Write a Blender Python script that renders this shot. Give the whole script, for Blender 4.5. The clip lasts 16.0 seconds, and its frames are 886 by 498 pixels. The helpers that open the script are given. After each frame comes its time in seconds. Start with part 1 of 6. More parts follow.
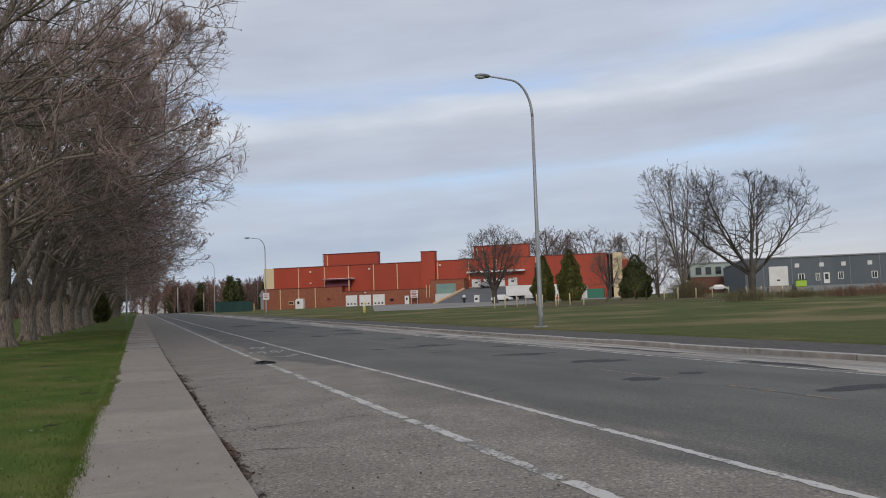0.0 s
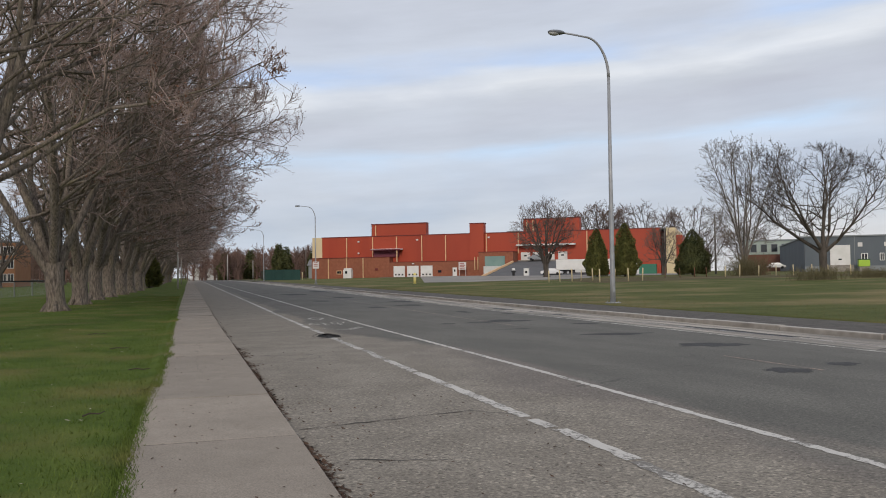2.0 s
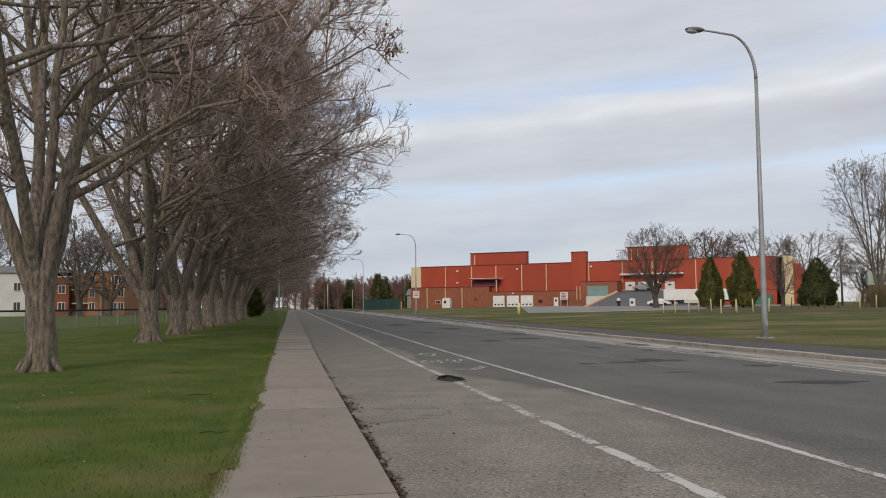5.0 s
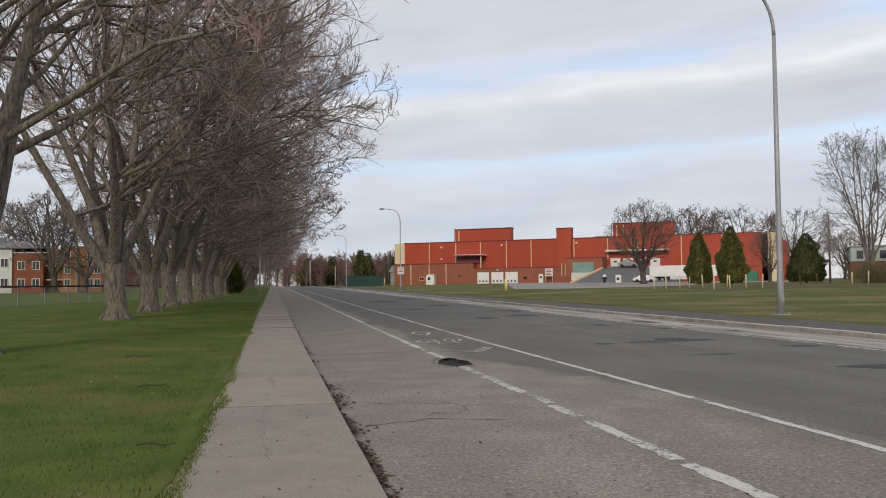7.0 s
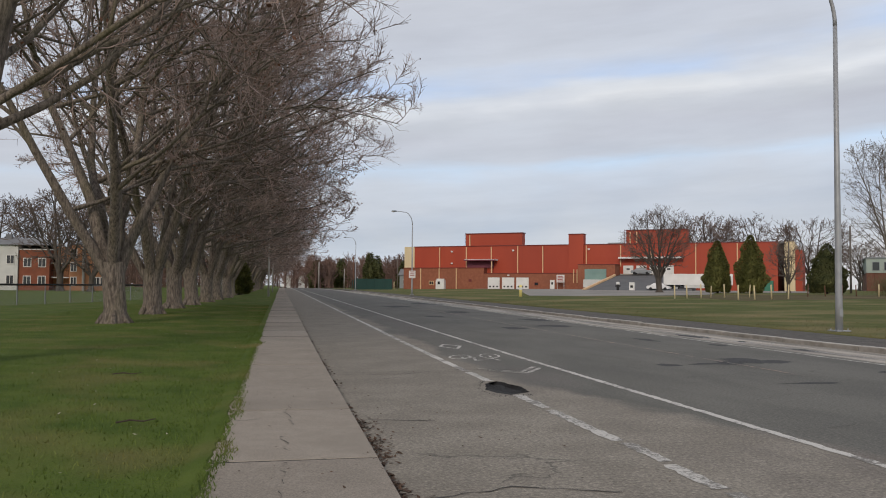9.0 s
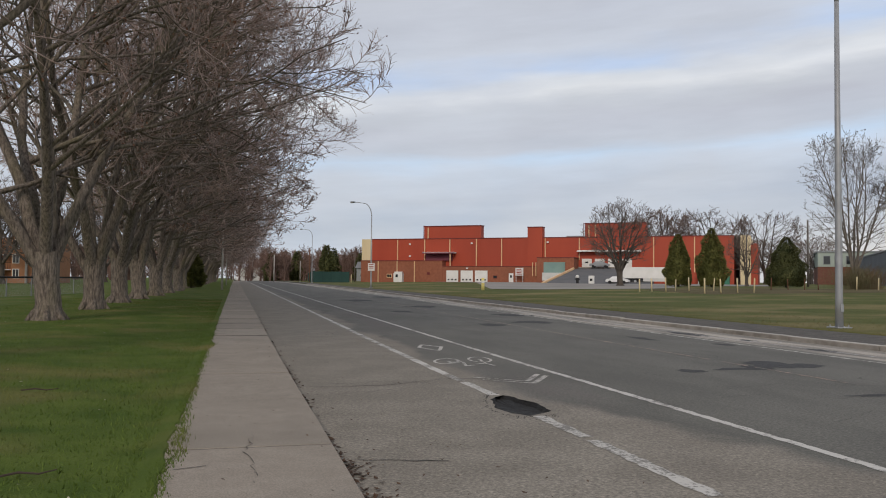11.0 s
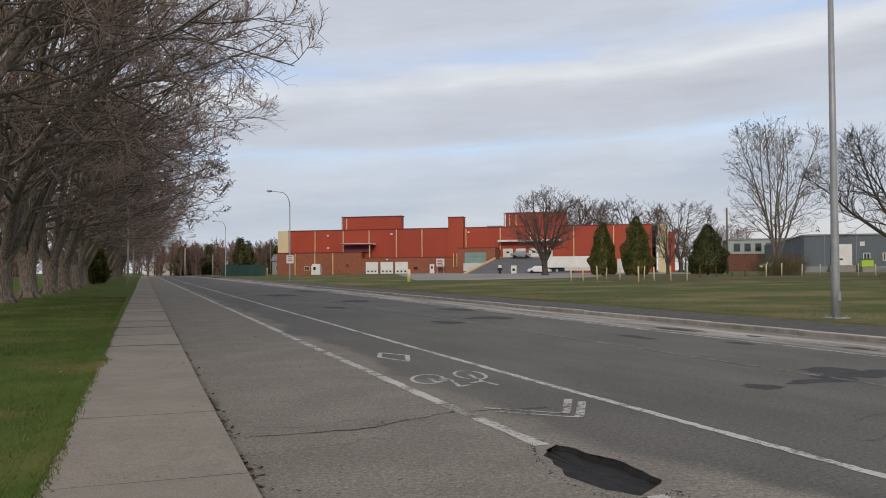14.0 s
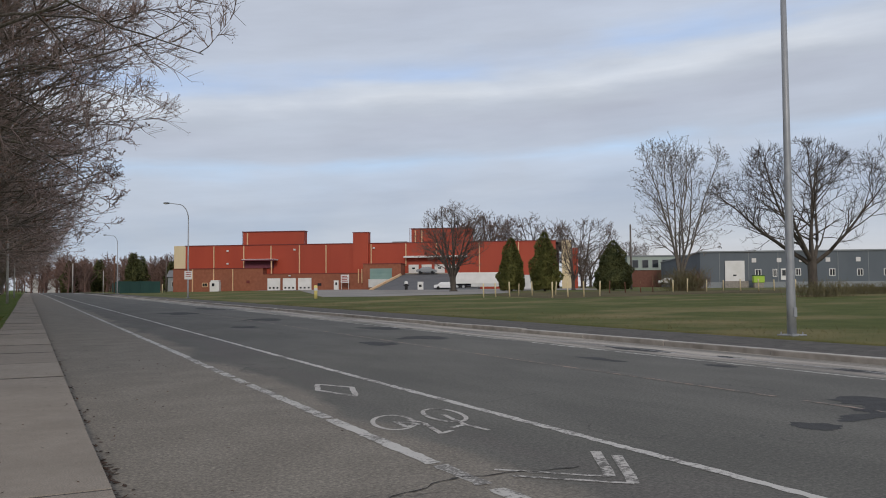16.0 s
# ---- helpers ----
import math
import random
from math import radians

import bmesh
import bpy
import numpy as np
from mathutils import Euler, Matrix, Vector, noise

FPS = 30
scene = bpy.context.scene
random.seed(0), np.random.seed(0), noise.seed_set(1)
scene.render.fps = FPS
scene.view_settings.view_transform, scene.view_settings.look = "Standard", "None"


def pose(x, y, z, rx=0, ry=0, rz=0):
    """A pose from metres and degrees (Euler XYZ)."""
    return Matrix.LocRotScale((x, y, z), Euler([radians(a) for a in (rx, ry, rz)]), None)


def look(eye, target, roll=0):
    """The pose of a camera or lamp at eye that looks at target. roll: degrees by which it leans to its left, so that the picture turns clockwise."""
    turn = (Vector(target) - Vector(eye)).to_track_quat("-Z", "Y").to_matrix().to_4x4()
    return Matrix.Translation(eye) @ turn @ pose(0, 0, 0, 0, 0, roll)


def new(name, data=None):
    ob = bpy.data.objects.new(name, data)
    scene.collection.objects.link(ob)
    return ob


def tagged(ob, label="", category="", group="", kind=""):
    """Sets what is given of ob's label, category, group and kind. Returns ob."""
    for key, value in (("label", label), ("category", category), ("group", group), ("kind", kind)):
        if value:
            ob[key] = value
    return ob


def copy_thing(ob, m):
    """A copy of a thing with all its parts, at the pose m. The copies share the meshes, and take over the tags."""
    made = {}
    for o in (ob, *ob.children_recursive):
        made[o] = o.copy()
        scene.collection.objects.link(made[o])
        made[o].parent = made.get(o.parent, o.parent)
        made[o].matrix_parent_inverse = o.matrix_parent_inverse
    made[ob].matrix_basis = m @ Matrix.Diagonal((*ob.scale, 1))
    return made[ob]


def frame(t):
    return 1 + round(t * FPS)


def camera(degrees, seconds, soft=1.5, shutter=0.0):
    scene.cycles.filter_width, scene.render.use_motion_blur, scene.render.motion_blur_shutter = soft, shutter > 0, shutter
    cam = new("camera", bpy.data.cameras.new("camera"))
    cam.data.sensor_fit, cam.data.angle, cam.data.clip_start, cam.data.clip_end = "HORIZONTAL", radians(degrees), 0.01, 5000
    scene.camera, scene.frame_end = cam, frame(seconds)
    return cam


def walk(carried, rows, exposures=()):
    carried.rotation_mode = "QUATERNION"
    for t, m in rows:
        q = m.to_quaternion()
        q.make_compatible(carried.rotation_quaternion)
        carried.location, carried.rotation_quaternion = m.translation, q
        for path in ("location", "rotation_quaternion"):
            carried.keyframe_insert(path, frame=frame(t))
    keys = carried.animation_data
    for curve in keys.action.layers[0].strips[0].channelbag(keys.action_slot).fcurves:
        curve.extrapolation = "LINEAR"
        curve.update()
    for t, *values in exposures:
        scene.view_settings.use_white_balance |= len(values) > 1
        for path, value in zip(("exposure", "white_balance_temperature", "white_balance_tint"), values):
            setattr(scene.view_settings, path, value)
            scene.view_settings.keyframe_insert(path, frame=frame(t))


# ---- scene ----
cam = camera(56.2, 16.0, soft=1.0)
PATH = [
    (0, (-0.078, -0.414, 1.411), (0.619, 1.456, 1.536), -2.0),
    (0.5, (-0.147, 0.137, 1.406), (0.55, 2.008, 1.515), -1.6),
    (1, (-0.159, 0.705, 1.408), (0.525, 2.582, 1.505), -1.4),
    (1.5, (-0.186, 1.264, 1.414), (0.445, 3.16, 1.497), -1.2),
    (2, (-0.165, 1.858, 1.397), (0.428, 3.767, 1.458), -0.8),
    (2.5, (-0.174, 2.462, 1.43), (0.343, 4.393, 1.495), -0.5),
    (3, (-0.143, 3.028, 1.415), (0.36, 4.963, 1.48), -0.5),
    (3.5, (-0.153, 3.627, 1.407), (0.32, 5.569, 1.474), -0.4),
    (4, (-0.135, 4.193, 1.407), (0.255, 6.153, 1.506), -0.6),
    (4.2, (-0.122, 4.452, 1.412), (0.239, 6.414, 1.55), -0.4),
    (6.5, (0.059, 7.233, 1.335), (0.459, 9.19, 1.433), -0.8),
    (7, (0.055, 7.816, 1.319), (0.464, 9.772, 1.399), -0.6),
    (7.5, (0.02, 8.424, 1.359), (0.402, 10.385, 1.45), -0.1),
    (8, (-0.015, 8.97, 1.373), (0.355, 10.934, 1.465), 0.5),
    (8.5, (-0.038, 9.558, 1.389), (0.342, 11.52, 1.483), 0.5),
    (10.8, (-0.086, 12.231, 1.388), (0.383, 14.174, 1.451), 0.5),
    (11, (-0.078, 12.466, 1.386), (0.415, 14.403, 1.46), 0.5),
    (11.5, (-0.042, 13.116, 1.381), (0.538, 15.028, 1.469), 0.2),
    (12, (-0.091, 13.726, 1.382), (0.489, 15.638, 1.469), 0.2),
    (12.5, (-0.07, 14.354, 1.371), (0.512, 16.266, 1.456), 0.3),
    (13, (-0.085, 14.942, 1.353), (0.494, 16.854, 1.437), 0.2),
    (13.5, (0.014, 15.556, 1.333), (0.62, 17.461, 1.395), -0.5),
    (14, (0.054, 16.188, 1.364), (0.74, 18.065, 1.418), -0.3),
    (14.5, (0.101, 16.809, 1.342), (0.863, 18.657, 1.414), 0.8),
    (15, (0.129, 17.401, 1.354), (0.907, 19.239, 1.482), 0.5),
    (15.5, (0.152, 17.934, 1.334), (0.996, 19.743, 1.458), -0.1),
    (16, (0.199, 18.558, 1.333), (1.101, 20.34, 1.425), -0.4),
]
EXPOSURES = [(0, -0.06, 6250, 10), (0.5, -0.08, 6240, 10), (1.5, 0.05, 6410, 10), (2.5, 0.17, 6650, 10), (4, 0.22, 6790, 10), (4.2, 0.09, 6780, 10), (6.5, 0.22, 6760, 10), (7, 0.24, 6760, 10), (8, 0.23, 6690, 10), (8.5, 0.13, 6670, 10),
             (11, 0.05, 6650, 10), (12, 0.07, 6610, 10), (12.5, 0.11, 6600, 10), (13, 0.05, 6590, 10), (13.5, 0.18, 6630, 10), (14, 0.08, 6610, 10), (14.5, 0.03, 6550, 10), (15, -0.17, 6350, 10), (16, -0.07, 6310, 10)]
walk(cam, [(t, look(eye, target, roll)) for t, eye, target, roll in PATH], EXPOSURES)

# ---- world and sun ----
world = bpy.data.worlds.new("overcast_sky")
scene.world = world
world.use_nodes = True
wt = world.node_tree
wt.nodes.clear()


def wnode(kind, **kw):
    n = wt.nodes.new(kind)
    for k, v in kw.items():
        if k == "operation":
            n.operation = v
        elif k == "sky":
            n.sky_type = v
    return n


def wmath(op, a, b=None):
    n = wnode("ShaderNodeMath", operation=op)
    for i, v in enumerate((a, b)):
        if v is None:
            continue
        if isinstance(v, (int, float)):
            n.inputs[i].default_value = v
        else:
            wt.links.new(v, n.inputs[i])
    return n.outputs[0]


SUN_ELEV, SUN_TURN = 28.0, 205.0
tc = wnode("ShaderNodeTexCoord")
sep = wnode("ShaderNodeSeparateXYZ")
wt.links.new(tc.outputs["Generated"], sep.inputs[0])
dx, dy, dz = sep.outputs
across = wmath("SUBTRACT", wmath("MULTIPLY", dx, 0.927), wmath("MULTIPLY", dy, 0.375))
# stretched noise along the cloud bands
comb = wnode("ShaderNodeCombineXYZ")
wt.links.new(wmath("MULTIPLY", across, 2.2), comb.inputs[0])
wt.links.new(wmath("MULTIPLY", dy, 0.8), comb.inputs[1])
wt.links.new(wmath("MULTIPLY", dz, 11.0), comb.inputs[2])
band_noise = wnode("ShaderNodeTexNoise")
band_noise.inputs["Scale"].default_value = 1.7
band_noise.inputs["Detail"].default_value = 6.0
band_noise.inputs["Roughness"].default_value = 0.55
wt.links.new(comb.outputs[0], band_noise.inputs["Vector"])
tilted = wmath("MULTIPLY", dz, wmath("SUBTRACT", 1.0, wmath("MULTIPLY", across, 0.34)))
height = wmath("ADD", tilted, wmath("MULTIPLY", wmath("SUBTRACT", band_noise.outputs["Fac"], 0.5), 0.062))
fine_comb = wnode("ShaderNodeCombineXYZ")
wt.links.new(wmath("MULTIPLY", across, 3.0), fine_comb.inputs[0])
wt.links.new(dy, fine_comb.inputs[1])
wt.links.new(wmath("SUBTRACT", wmath("MULTIPLY", dz, 22.0), wmath("MULTIPLY", across, 1.3)), fine_comb.inputs[2])
fine_noise = wnode("ShaderNodeTexNoise")
fine_noise.inputs["Scale"].default_value = 2.1
fine_noise.inputs["Detail"].default_value = 7.0
fine_noise.inputs["Roughness"].default_value = 0.6
wt.links.new(fine_comb.outputs[0], fine_noise.inputs["Vector"])
streaks = wmath("ADD", 0.885, wmath("MULTIPLY", fine_noise.outputs["Fac"], 0.25))
ramp = wnode("ShaderNodeValToRGB")
wt.links.new(height, ramp.inputs[0])
BANDS = [(0.0, 204, 210, 220), (0.045, 188, 200, 218), (0.075, 178, 190, 210), (0.105, 186, 194, 210), (0.13, 200, 211, 228), (0.145, 196, 217, 242),
         (0.16, 192, 198, 211), (0.185, 191, 194, 205), (0.205, 199, 203, 211), (0.222, 226, 229, 234), (0.236, 218, 223, 231), (0.252, 189, 208, 238),
         (0.275, 206, 213, 226), (0.31, 193, 198, 210), (0.36, 208, 211, 219), (0.45, 198, 203, 214), (0.7, 205, 209, 218), (1.0, 190, 197, 211)]


def lin(v):
    v /= 255.0
    return v / 12.92 if v < 0.04045 else ((v + 0.055) / 1.055) ** 2.4


els = ramp.color_ramp.elements
for i, (p, r, g, b) in enumerate(BANDS):
    e = els[i] if i < 2 else els.new(p)
    e.position = p
    e.color = (lin(r), lin(g), lin(b), 1)
# paler, warmer haze low in the brighter part of the sky
haze = wnode("ShaderNodeMix")
haze.data_type = "RGBA"
low = wnode("ShaderNodeMapRange")
low.inputs[1].default_value, low.inputs[2].default_value, low.inputs[3].default_value, low.inputs[4].default_value = 0.0, 0.11, 1.0, 0.0
wt.links.new(dz, low.inputs[0])
side = wnode("ShaderNodeMapRange")
side.inputs[1].default_value, side.inputs[2].default_value, side.inputs[3].default_value, side.inputs[4].default_value = -0.1, 0.35, 0.0, 0.9
wt.links.new(across, side.inputs[0])
wt.links.new(wmath("MULTIPLY", low.outputs[0], side.outputs[0]), haze.inputs[0])
wt.links.new(ramp.outputs[0], haze.inputs[6])
haze.inputs[7].default_value = (lin(226), lin(220), lin(216), 1)
# the bands break up into patches of even cloud
patch_comb = wnode("ShaderNodeCombineXYZ")
wt.links.new(wmath("MULTIPLY", across, 2.4), patch_comb.inputs[0])
wt.links.new(wmath("MULTIPLY", dy, 0.6), patch_comb.inputs[1])
wt.links.new(wmath("MULTIPLY", dz, 6.0), patch_comb.inputs[2])
patch_noise = wnode("ShaderNodeTexNoise")
patch_noise.inputs["Scale"].default_value, patch_noise.inputs["Detail"].default_value = 1.9, 5.0
wt.links.new(patch_comb.outputs[0], patch_noise.inputs["Vector"])
even = wnode("ShaderNodeMapRange")
even.inputs[1].default_value, even.inputs[2].default_value, even.inputs[3].default_value, even.inputs[4].default_value = 0.40, 0.64, 0.0, 0.8
wt.links.new(patch_noise.outputs["Fac"], even.inputs[0])
calm = wnode("ShaderNodeMix")
calm.data_type = "RGBA"
wt.links.new(even.outputs[0], calm.inputs[0])
wt.links.new(haze.outputs[2], calm.inputs[6])
calm.inputs[7].default_value = (lin(200), lin(205), lin(216), 1)
sky = wnode("ShaderNodeTexSky", sky="NISHITA")
sky.sun_disc = False
sky.sun_elevation, sky.sun_rotation = radians(SUN_ELEV), radians(SUN_TURN)
sky_dim = wnode("ShaderNodeVectorMath", operation="SCALE")
wt.links.new(sky.outputs[0], sky_dim.inputs[0])
sky_dim.inputs["Scale"].default_value = 0.08
mixer = wnode("ShaderNodeMix")
mixer.data_type = "RGBA"
mixer.inputs[0].default_value = 0.88
wt.links.new(sky_dim.outputs[0], mixer.inputs[6])
wt.links.new(calm.outputs[2], mixer.inputs[7])
bg = wnode("ShaderNodeBackground")
bg.inputs[1].default_value = 1.0
streaked = wnode("ShaderNodeVectorMath", operation="SCALE")
wt.links.new(mixer.outputs[2], streaked.inputs[0])
wt.links.new(streaks, streaked.inputs["Scale"])
wt.links.new(streaked.outputs[0], bg.inputs[0])
wout = wnode("ShaderNodeOutputWorld")
wt.links.new(bg.outputs[0], wout.inputs[0])

sun = new("sun", bpy.data.lights.new("sun", "SUN"))
sun.data.energy, sun.data.angle, sun.data.color = 1.35, radians(14), (1.0, 0.89, 0.76)
sa, se = radians(SUN_TURN), radians(SUN_ELEV)
sun_from = Vector((math.sin(sa) * math.cos(se), math.cos(sa) * math.cos(se), math.sin(se)))
sun.matrix_world = look(sun_from * 50, (0, 0, 0))

# ---- materials ----


def mat(name, base, rough=0.85, metal=0.0, second=None, scale=6.0, detail=5.0, stain=None, stain_scale=0.6, stain_amount=0.5,
        bump=0.0, bump_scale=60.0, vary=0.0, stretch=(1, 1, 1), spec=0.5, islands=False, speck=0.0):
    """Grain and stains in object space; vary: spread by object or by island."""
    m = bpy.data.materials.new(name)
    m.use_nodes = True
    nt = m.node_tree
    b = nt.nodes["Principled BSDF"]
    b.inputs["Roughness"].default_value, b.inputs["Metallic"].default_value = rough, metal
    b.inputs["Specular IOR Level"].default_value = spec
    geo = nt.nodes.new("ShaderNodeNewGeometry")
    mp = nt.nodes.new("ShaderNodeMapping")
    mp.inputs["Scale"].default_value = stretch
    nt.links.new(geo.outputs["Position"], mp.inputs[0])

    def noise_of(sc, det):
        n = nt.nodes.new("ShaderNodeTexNoise")
        n.inputs["Scale"].default_value, n.inputs["Detail"].default_value = sc, det
        nt.links.new(mp.outputs[0], n.inputs["Vector"])
        return n.outputs["Fac"]

    def mixed(fac, a, c):
        x = nt.nodes.new("ShaderNodeMix")
        x.data_type = "RGBA"
        for i, v in ((0, fac), (6, a), (7, c)):
            if isinstance(v, (tuple, float, int)):
                x.inputs[i].default_value = (*v, 1) if isinstance(v, tuple) else v
            else:
                nt.links.new(v, x.inputs[i])
        return x.outputs[2]

    def ranged(v, lo, hi, top=1.0, low=0.0):
        r = nt.nodes.new("ShaderNodeMapRange")
        r.inputs[1].default_value, r.inputs[2].default_value, r.inputs[3].default_value, r.inputs[4].default_value = lo, hi, low, top
        nt.links.new(v, r.inputs[0])
        return r.outputs[0]

    col = base
    if second:
        col = mixed(ranged(noise_of(scale, detail), 0.32, 0.68), base, second)
    if stain:
        col = mixed(ranged(noise_of(stain_scale, 6.0), 0.48, 0.72, stain_amount), col, stain)
    if speck:
        sp = nt.nodes.new("ShaderNodeHueSaturation")
        nt.links.new(ranged(noise_of(85.0, 3.0), 0.33, 0.67, 1 + speck, 1 - speck), sp.inputs["Value"])
        if isinstance(col, tuple):
            sp.inputs["Color"].default_value = (*col, 1)
        else:
            nt.links.new(col, sp.inputs["Color"])
        col = sp.outputs[0]
    if vary:
        if islands:
            rnd = geo.outputs["Random Per Island"]
        else:
            oi = nt.nodes.new("ShaderNodeObjectInfo")
            rnd = oi.outputs["Random"]
        hsv = nt.nodes.new("ShaderNodeHueSaturation")
        nt.links.new(ranged(rnd, 0, 1, 1 + vary, 1 - vary), hsv.inputs["Value"])
        if isinstance(col, tuple):
            hsv.inputs["Color"].default_value = (*col, 1)
        else:
            nt.links.new(col, hsv.inputs["Color"])
        col = hsv.outputs[0]
    if isinstance(col, tuple):
        b.inputs["Base Color"].default_value = (*col, 1)
    else:
        nt.links.new(col, b.inputs["Base Color"])
    if bump:
        bp = nt.nodes.new("ShaderNodeBump")
        bp.inputs["Strength"].default_value, bp.inputs["Distance"].default_value = bump, 0.03
        nt.links.new(noise_of(bump_scale, 4.0), bp.inputs["Height"])
        nt.links.new(bp.outputs[0], b.inputs["Normal"])
    return m


def road_material():
    """Old pale asphalt by the kerb, darker wheel lanes, a pale worn gutter lane beyond; laid out across the road by UV in metres."""
    m = bpy.data.materials.new("road_asphalt")
    m.use_nodes = True
    nt = m.node_tree
    b = nt.nodes["Principled BSDF"]
    b.inputs["Roughness"].default_value = 0.88
    uv = nt.nodes.new("ShaderNodeUVMap")
    uv.uv_map = "plan"
    s = nt.nodes.new("ShaderNodeSeparateXYZ")
    nt.links.new(uv.outputs[0], s.inputs[0])

    def nz(scale, detail, stretch=(1, 1, 1), rough=0.55):
        mp = nt.nodes.new("ShaderNodeMapping")
        mp.inputs["Scale"].default_value = stretch
        nt.links.new(uv.outputs[0], mp.inputs[0])
        n = nt.nodes.new("ShaderNodeTexNoise")
        n.inputs["Scale"].default_value, n.inputs["Detail"].default_value, n.inputs["Roughness"].default_value = scale, detail, rough
        nt.links.new(mp.outputs[0], n.inputs["Vector"])
        return n.outputs["Fac"]

    def ma(op, a, c, d=None):
        n = nt.nodes.new("ShaderNodeMath")
        n.operation = op
        for i, v in enumerate((a, c, d)):
            if v is None:
                continue
            if isinstance(v, (int, float)):
                n.inputs[i].default_value = v
            else:
                nt.links.new(v, n.inputs[i])
        return n.outputs[0]

    def rg(v, lo, hi, a=0.0, c=1.0, smooth=True):
        r = nt.nodes.new("ShaderNodeMapRange")
        if smooth:
            r.interpolation_type = "SMOOTHSTEP"
        for i, q in enumerate((lo, hi, a, c)):
            r.inputs[i + 1].default_value = q
        nt.links.new(v, r.inputs[0])
        return r.outputs[0]

    def mx(fac, a, c, mode="MIX"):
        x = nt.nodes.new("ShaderNodeMix")
        x.data_type = "RGBA"
        x.blend_type = mode
        for i, v in ((0, fac), (6, a), (7, c)):
            if isinstance(v, (tuple, float, int)):
                x.inputs[i].default_value = (*v, 1) if isinstance(v, tuple) else v
            else:
                nt.links.new(v, x.inputs[i])
        return x.outputs[2]

    wob = ma("MULTIPLY", ma("SUBTRACT", nz(0.55, 6, (1, 0.45, 1)), 0.5), 2.6)
    xw = ma("ADD", s.outputs[0], wob)
    edge_shift = rg(s.outputs[1], 17, 24, 0.8, -0.45)
    xe = ma("SUBTRACT", xw, edge_shift)
    dark = rg(xe, 3.52, 3.95)
    far = rg(ma("ADD", s.outputs[0], ma("MULTIPLY", wob, 0.35)), 11.0, 11.35)
    grain = nz(55, 3)
    pale = mx(rg(nz(1.1, 6), 0.35, 0.68), PALE_A, PALE_B)
    # newer, browner surface further on
    pale = mx(rg(s.outputs[1], 18, 25, 0.0, 0.3), pale, (0.165, 0.145, 0.118))
    deep = mx(rg(nz(0.8, 7, (1, 0.35, 1)), 0.33, 0.7), DEEP_A, DEEP_B)
    edge = mx(rg(nz(1.3, 7, (1.6, 0.12, 1)), 0.35, 0.68), EDGE_A, EDGE_B)
    col = mx(dark, pale, deep)
    # brownish scuffed band inside the cycle lane
    brown = ma("MULTIPLY", ma("MULTIPLY", rg(xw, 3.3, 3.9), rg(xw, 4.9, 4.4)), rg(nz(0.5, 4, (1, 0.25, 1)), 0.45, 0.6, 0, 0.55))
    col = mx(brown, col, (0.128, 0.108, 0.098))
    col = mx(far, col, edge)
    # cracks
    vo = nt.nodes.new("ShaderNodeTexVoronoi")
    vo.feature = "DISTANCE_TO_EDGE"
    vo.inputs["Scale"].default_value = 0.21
    warp = nt.nodes.new("ShaderNodeMix")
    warp.data_type = "VECTOR"
    warp.inputs[0].default_value = 0.12
    nt.links.new(uv.outputs[0], warp.inputs[4])
    nv = nt.nodes.new("ShaderNodeTexNoise")
    nv.inputs["Scale"].default_value = 1.4
    nv.inputs["Detail"].default_value = 6
    nt.links.new(uv.outputs[0], nv.inputs["Vector"])
    sc = nt.nodes.new("ShaderNodeVectorMath")
    sc.operation = "MULTIPLY_ADD"
    sc.inputs[1].default_value = (1.6, 1.6, 0)
    nt.links.new(nv.outputs["Color"], sc.inputs[0])
    nt.links.new(uv.outputs[0], sc.inputs[2])
    nt.links.new(sc.outputs[0], vo.inputs["Vector"])
    crack = ma("MULTIPLY", rg(vo.outputs["Distance"], 0.0015, 0.004, 1.0, 0.0), rg(nz(0.35, 3), 0.52, 0.60, 0, 0.5))
    col = mx(crack, col, (0.03, 0.028, 0.026))
    speck = ma("MULTIPLY", rg(grain, 0.36, 0.66, 0.74, 1.24, False), rg(nz(27, 2), 0.36, 0.64, 0.80, 1.18, False))
    # single pale and dark stones in the worn surface
    stones = nt.nodes.new("ShaderNodeTexVoronoi")
    stones.inputs["Scale"].default_value = 42.0
    nt.links.new(uv.outputs[0], stones.inputs["Vector"])
    one = nt.nodes.new("ShaderNodeSeparateColor")
    nt.links.new(stones.outputs["Color"], one.inputs[0])
    pits = rg(one.outputs[1], 0.90, 0.94, 1.0, 0.62, False)
    lights = rg(one.outputs[2], 0.88, 0.93, 1.0, 1.45, False)
    stone = ma("MULTIPLY", ma("MULTIPLY", rg(one.outputs[0], 0.0, 1.0, 0.86, 1.14, False), pits), lights)
    speck = ma("MULTIPLY", speck, ma("ADD", 1.0, ma("MULTIPLY", ma("SUBTRACT", stone, 1.0), ma("MULTIPLY", rg(dark, 0.0, 1.0, 1.0, 0.5), rg(s.outputs[1], 9.0, 17.0, 1.0, 0.4)))))
    hs = nt.nodes.new("ShaderNodeHueSaturation")
    nt.links.new(speck, hs.inputs["Value"])
    nt.links.new(col, hs.inputs["Color"])
    nt.links.new(hs.outputs[0], b.inputs["Base Color"])
    bp = nt.nodes.new("ShaderNodeBump")
    bp.inputs["Strength"].default_value, bp.inputs["Distance"].default_value = 0.25, 0.004
    nt.links.new(ma("SUBTRACT", ma("ADD", grain, ma("MULTIPLY", nz(6, 4), 0.6)), crack), bp.inputs["Height"])
